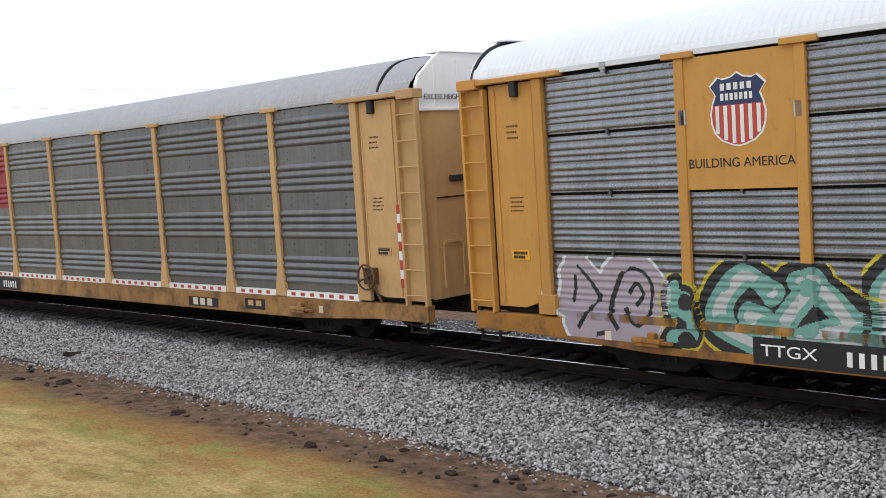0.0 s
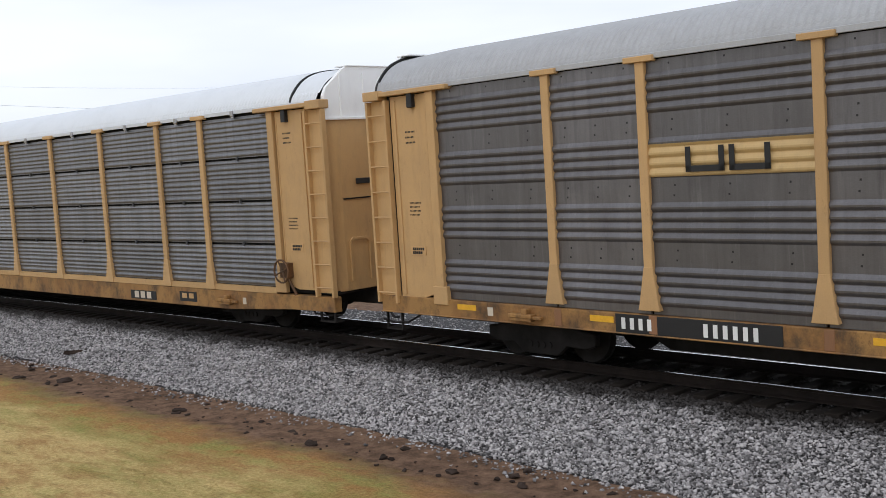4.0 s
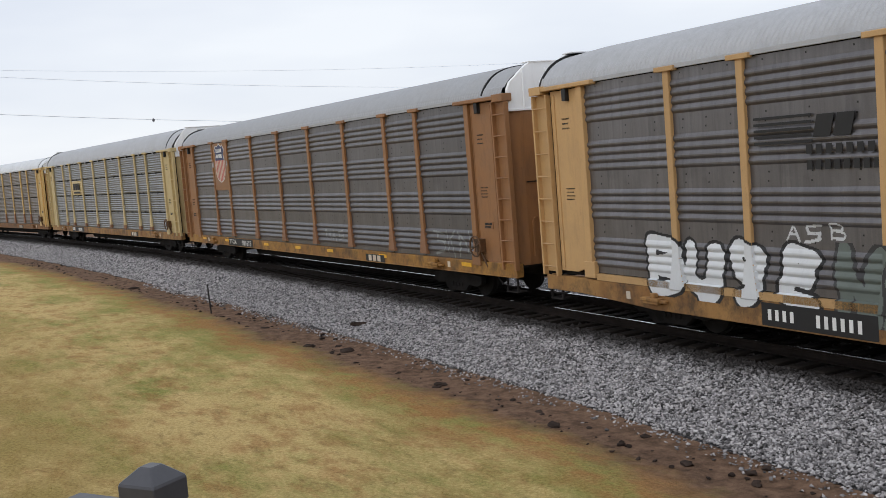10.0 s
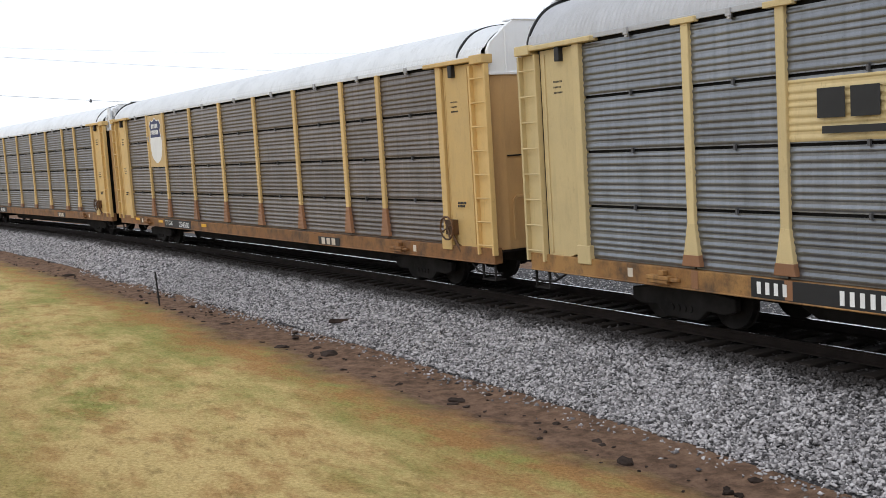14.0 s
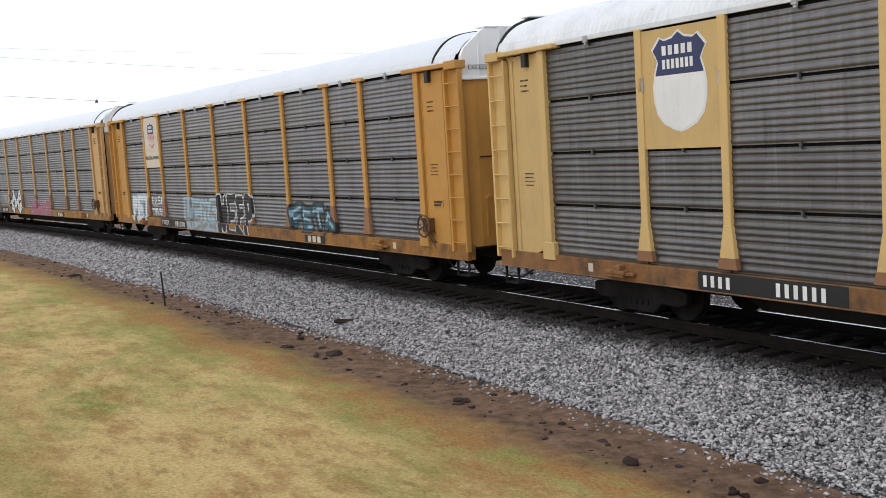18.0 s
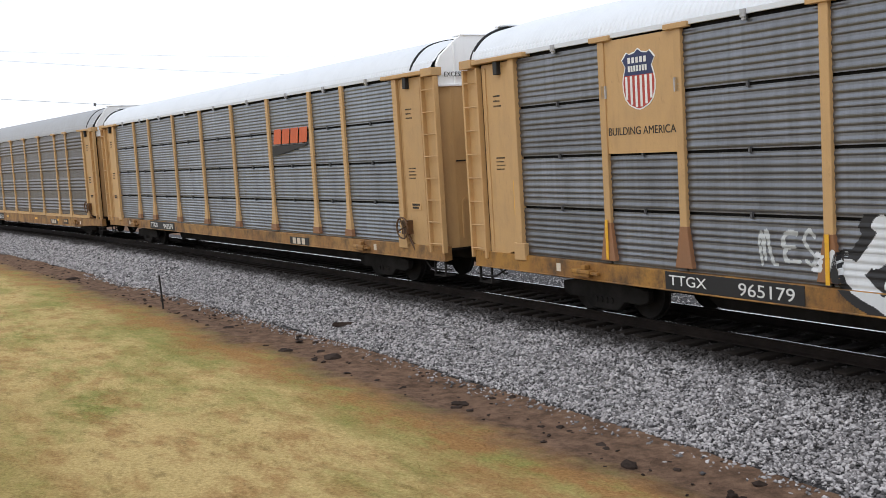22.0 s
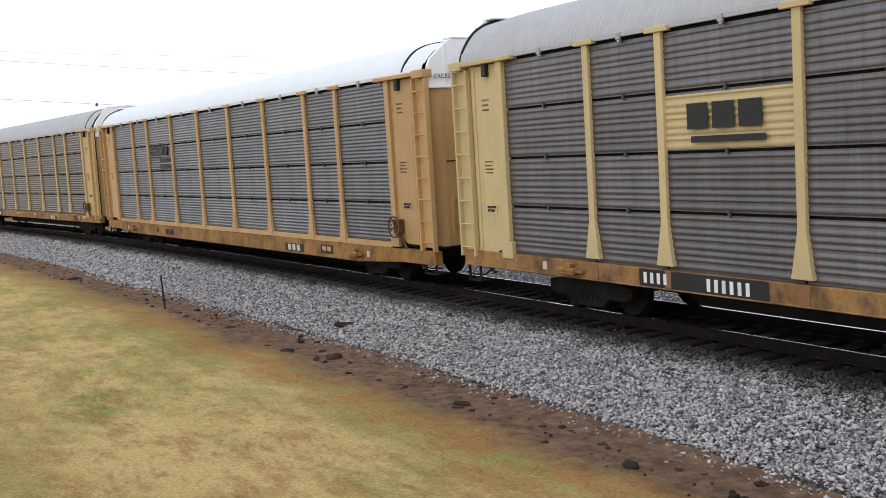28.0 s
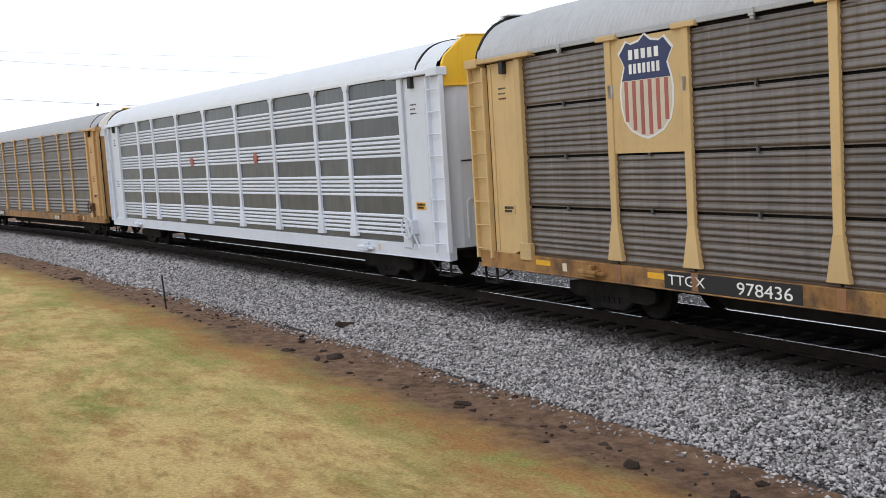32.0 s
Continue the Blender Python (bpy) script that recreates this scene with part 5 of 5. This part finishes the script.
def white_ribs(car):
    """Bright pressed ribs across the bays of the white car."""
    for a, b in BAYS:
        w = b - a - 0.16

        def make():
            sh = Shape()
            for c in (1.25, 2.19, 3.13, 4.09):
                for i in range(5):
                    z = c + 0.11 * i
                    sh.slab([(-SIDE - 0.0, z - 0.036), (-SIDE - 0.035, z - 0.022), (-SIDE - 0.035, z + 0.018), (-SIDE - 0.0, z + 0.036)], -w / 2, w / 2)
            return sh.mesh("rib_band")
        me = cached(("bands", round(w, 2)), make)
        for side in (Matrix(), TURN):
            part("rib_band", me, "snow", car, side @ at((a + b) / 2))


white_ribs(TRAIN[17])


def checks(car):
    """Red blocks along the white kick strips."""
    for a, b in BAYS:
        n = int((b - a - 0.5) / 0.32)
        me = cached(("check",), lambda: Shape().box(-0.07, -1.607, 0.955, 0.07, -1.60, 1.03).mesh("red_block"))
        for i in range(n):
            part("red_block", me, "red", car, at((a + b) / 2 + (i - (n - 1) / 2) * 0.32))


checks(TRAIN[1])


# ---- beside the line ----
MAT.update(stake=plain("dark_steel_stake", (0.02, 0.018, 0.017), 0.7, 0.3), clod=plain("dark_earth_clod", (0.045, 0.032, 0.026), 0.95, 0.0, 25.0, 0.4), rail_metal=plain("black_powder_coat", (0.055, 0.055, 0.064), 0.4, 0.1, 50.0, 0.1),
           wire=plain("weathered_cable", (0.12, 0.12, 0.13), 0.6), leaf=plain("dark_evergreen_leaves", (0.03, 0.045, 0.02), 0.8, 0, 3.0, 0.5), wood_far=plain("bare_autumn_woods", (0.10, 0.085, 0.075), 0.95, 0, 0.3, 0.4),
           bark=plain("grey_bark", (0.07, 0.055, 0.045), 0.9), asphalt=plain("worn_asphalt", (0.045, 0.044, 0.045), 0.9, 0, 30.0, 0.25))


def lump(seed, r):
    """An uneven clod of earth or stone."""
    rng = np.random.default_rng(seed)
    bm = bmesh.new()
    bmesh.ops.create_icosphere(bm, subdivisions=2, radius=1.0)
    for v in bm.verts:
        k = 1 + 0.35 * noise.noise(v.co * 1.7 + Vector((seed, 0, 0))) + rng.uniform(-0.07, 0.07)
        v.co = Vector((v.co.x * r[0] * k, v.co.y * r[1] * k, v.co.z * r[2] * k))
    me = bpy.data.meshes.new("clod")
    bm.to_mesh(me)
    bm.free()
    me.materials.append(None)
    return me


def verge_things():
    for i, (s, o, r) in enumerate(((-21.8, -4.5, (0.3, 0.2, 0.11)), (-23.2, -5.0, (0.16, 0.12, 0.07)), (-22.6, -4.4, (0.12, 0.1, 0.06)), (-12.05, -4.8, (0.2, 0.13, 0.09)), (-16.5, -4.65, (0.2, 0.12, 0.06)),
                                   (-44.0, -4.6, (0.3, 0.2, 0.1)), (-19.0, -4.9, (0.11, 0.08, 0.05)), (-9.0, -4.5, (0.13, 0.1, 0.06)), (-27.5, -4.7, (0.18, 0.12, 0.06)), (-6.0, -4.9, (0.16, 0.1, 0.07)), (-14.2, -4.3, (0.1, 0.08, 0.05)))):
        ob = lone("clod", lump(i + 3, r), "clod", "dark clod of earth lying on the bare verge", "clod", group="clods on the verge")
        ob.matrix_basis = at(*beside(s, o, height(SECTION, o) + r[2] * 0.12)) @ Matrix.Diagonal((0.85, 0.85, 0.75, 1)) @ Matrix.Rotation(i * 0.9, 4, "Z")
    rng = np.random.default_rng(31)
    bm = bmesh.new()
    for i in range(420):
        s, o, d = rng.uniform(-70, 6), rng.uniform(-5.1, -3.75), 0.02 + 0.06 * rng.uniform() ** 3
        res = bmesh.ops.create_icosphere(bm, subdivisions=1, radius=1.0, matrix=at(*beside(s, o, height(SECTION, o) + 0.01)) @ Matrix.Rotation(rng.uniform(0, 3), 4, "Z") @ Matrix.Diagonal((d * 1.5, d, d * 0.5, 1)))
        for p in res["verts"]:
            p.co += Vector((rng.uniform(-0.3, 0.3, 3) * d).tolist())
    me = bpy.data.meshes.new("verge_debris")
    bm.to_mesh(me)
    bm.free()
    me.materials.append(None)
    lone("verge_debris", me, "clod", "small dark crumbs of earth and stone on the bare verge", "debris", "stuff")
    wood = lone("scrap_timber", Shape().loft([[(-0.36, -0.12, -0.05), (0.3, -0.09, -0.05), (0.36, 0.06, -0.05), (-0.2, 0.13, -0.05)], [(-0.33, -0.1, 0.05), (0.24, -0.08, 0.08), (0.31, 0.05, 0.06), (-0.16, 0.11, 0.04)]]).mesh("scrap_timber", 0.02), "clod", "dark weathered scrap of timber on the ballast", "timber")
    wood.matrix_basis = at(*beside(-23.9, -3.12, -0.665)) @ pose(0, 0, 0, -16, 5, 62)
    stake = lone("steel_stake", Shape().box(-0.02, -0.02, -0.2, 0.02, 0.02, 0.95).box(-0.03, -0.006, 0.1, 0.03, 0.006, 0.93).mesh("steel_stake", 0.004), "stake", "thin dark steel stake standing in the bare verge", "stake")
    stake.matrix_basis = at(*beside(-32.66, -4.76, -0.9)) @ pose(0, 0, 0, 1.5, -2, 20)


verge_things()


def fence_post():
    post = tagged(new("fence_post"), "black square fence post with a pyramid cap and rail", "fence post")
    post.matrix_basis = pose(2.023, -0.3485, 0.413, 0, 0, 35)
    part("shaft", Shape().box(-0.02, -0.02, -1.1, 0.02, 0.02, 3.02).mesh("shaft", 0.003), "rail_metal", post)
    sq = lambda r, z: [(-r, -r, z), (r, -r, z), (r, r, z), (-r, r, z)]
    part("cap", Shape().loft([sq(0.0247, 3.014), sq(0.0247, 3.037), sq(0.0236, 3.040), sq(0.0095, 3.053), sq(0.008, 3.054)]).mesh("cap", 0.0015), "rail_metal", post, label="pyramid-shaped cap")
    part("rail", Shape().box(-0.12, -0.011, 2.990, -0.022, 0.011, 3.012).mesh("rail", 0.002), "rail_metal", post)


fence_post()


def cables():
    for k, (y0, z0, slope, r) in enumerate(((31, 18.57, -0.08, 0.035), (32, 26.75, -0.07, 0.022), (32, 28.75, -0.034, 0.016))):
        sag = lambda y: z0 + slope * (y - y0) + 0.00022 * (y - 60) ** 2 - 0.00022 * (y0 - 60) ** 2
        sh = Shape().loft([[(-250 + r * math.cos(q), y, sag(y) + r * math.sin(q)) for q in (0, 1.257, 2.513, 3.77, 5.027)] for y in steps(-160, 300, 46)])
        lone("overhead_cable", sh.mesh("overhead_cable"), "wire", "thin black overhead cable crossing the grey sky", "cable", group="overhead cables")
    ball = lone("cable_marker", lump(40, (0.3, 0.3, 0.45)), "wire", "small dark fitting hung on the overhead cable", "cable fitting")
    ball.matrix_basis = at(-250, 49.5, 16.8)


cables()


def far_hill():
    rng = np.random.default_rng(8)
    v, f = [], []
    bm = bmesh.new()
    for i in range(900):
        y = rng.uniform(-330, 70)
        top = 15.5 * math.exp(-((y + 30) / 75.0) ** 2) + 7 + 2 * math.sin(y * 0.09)
        z = rng.uniform(0, top)
        res = bmesh.ops.create_icosphere(bm, subdivisions=1, radius=1.0, matrix=Matrix.Translation((-560 + rng.uniform(-25, 25) + z, y, z)) @ Matrix.Diagonal((3.2, rng.uniform(2, 4), rng.uniform(1.6, 3.4), 1)))
        for p in res["verts"]:
            p.co += Vector(rng.uniform(-0.7, 0.7, 3).tolist())
    me = bpy.data.meshes.new("far_woods")
    bm.to_mesh(me)
    bm.free()
    me.materials.append(None)
    lone("far_woods", me, "wood_far", "low wooded hill, grey-brown in the distance", "woods", "stuff")


far_hill()


def shrub():
    rng = np.random.default_rng(21)
    base = tagged(new("shrub"), "small dark evergreen shrub at the lawn's far edge", "shrub")
    base.location = beside(-90, -4.3, -0.9)
    part("trunk", Shape().rod((0, 0, 0), (0.05, 0.02, 0.9), 0.05).mesh("trunk"), "bark", base)
    v, f = [], []
    for i in range(900):
        d = rng.normal(0, 1, 3)
        d /= np.linalg.norm(d)
        c = d * np.array([0.75, 0.75, 0.7]) * rng.uniform(0.5, 1.0) * (1 + 0.25 * math.sin(5 * d[0] + 3 * d[2])) + np.array([0, 0, 1.0])
        a, b = rng.normal(0, 0.09, 3), rng.normal(0, 0.09, 3)
        n = len(v)
        v += [tuple(c - a), tuple(c + b), tuple(c + a), tuple(c - b)]
        f.append((n, n + 1, n + 2, n + 3))
    me = bpy.data.meshes.new("crown")
    me.from_pydata(v, [], f)
    me.materials.append(None)
    part("crown", me, "leaf", base)


shrub()


def grass():
    """Short dry blades over the lawn that lies nearest."""
    rng = np.random.default_rng(12)
    n = 45000
    s = -34 + 40 * rng.beta(1.3, 1.0, n)
    o = -5.2 - 9.0 * rng.uniform(0, 1, n) ** 1.2
    z = np.interp(o, [p[0] for p in SECTION], [p[1] for p in SECTION]) - 0.01
    a = -BEND * s
    x, y = np.sin(a) / -BEND - o * np.sin(a), MID_Y - (1 - np.cos(a)) / BEND + o * np.cos(a)
    h, t = rng.uniform(0.015, 0.045, n), rng.uniform(0, 6.28, n)
    lean = rng.normal(0, 0.03, (n, 2))
    w = 0.006
    p0 = np.stack([x - w * np.cos(t), y - w * np.sin(t), z], 1)
    p1 = np.stack([x + w * np.cos(t), y + w * np.sin(t), z], 1)
    p2 = np.stack([x + lean[:, 0], y + lean[:, 1], z + h], 1)
    v = np.stack([p0, p1, p2], 1).reshape(-1, 3)
    me = bpy.data.meshes.new("grass_blades")
    me.vertices.add(3 * n)
    me.vertices.foreach_set("co", v.astype(np.float32).ravel())
    me.loops.add(3 * n)
    me.loops.foreach_set("vertex_index", np.arange(3 * n, dtype=np.int32))
    me.polygons.add(n)
    me.polygons.foreach_set("loop_start", np.arange(0, 3 * n, 3, dtype=np.int32))
    me.update(calc_edges=True)
    me.materials.append(None)
    add_float(me, "across", np.repeat(o, 3))
    return me


lone("grass", grass(), "ground", "short dry lawn grass in straw and green", "grass", "stuff")


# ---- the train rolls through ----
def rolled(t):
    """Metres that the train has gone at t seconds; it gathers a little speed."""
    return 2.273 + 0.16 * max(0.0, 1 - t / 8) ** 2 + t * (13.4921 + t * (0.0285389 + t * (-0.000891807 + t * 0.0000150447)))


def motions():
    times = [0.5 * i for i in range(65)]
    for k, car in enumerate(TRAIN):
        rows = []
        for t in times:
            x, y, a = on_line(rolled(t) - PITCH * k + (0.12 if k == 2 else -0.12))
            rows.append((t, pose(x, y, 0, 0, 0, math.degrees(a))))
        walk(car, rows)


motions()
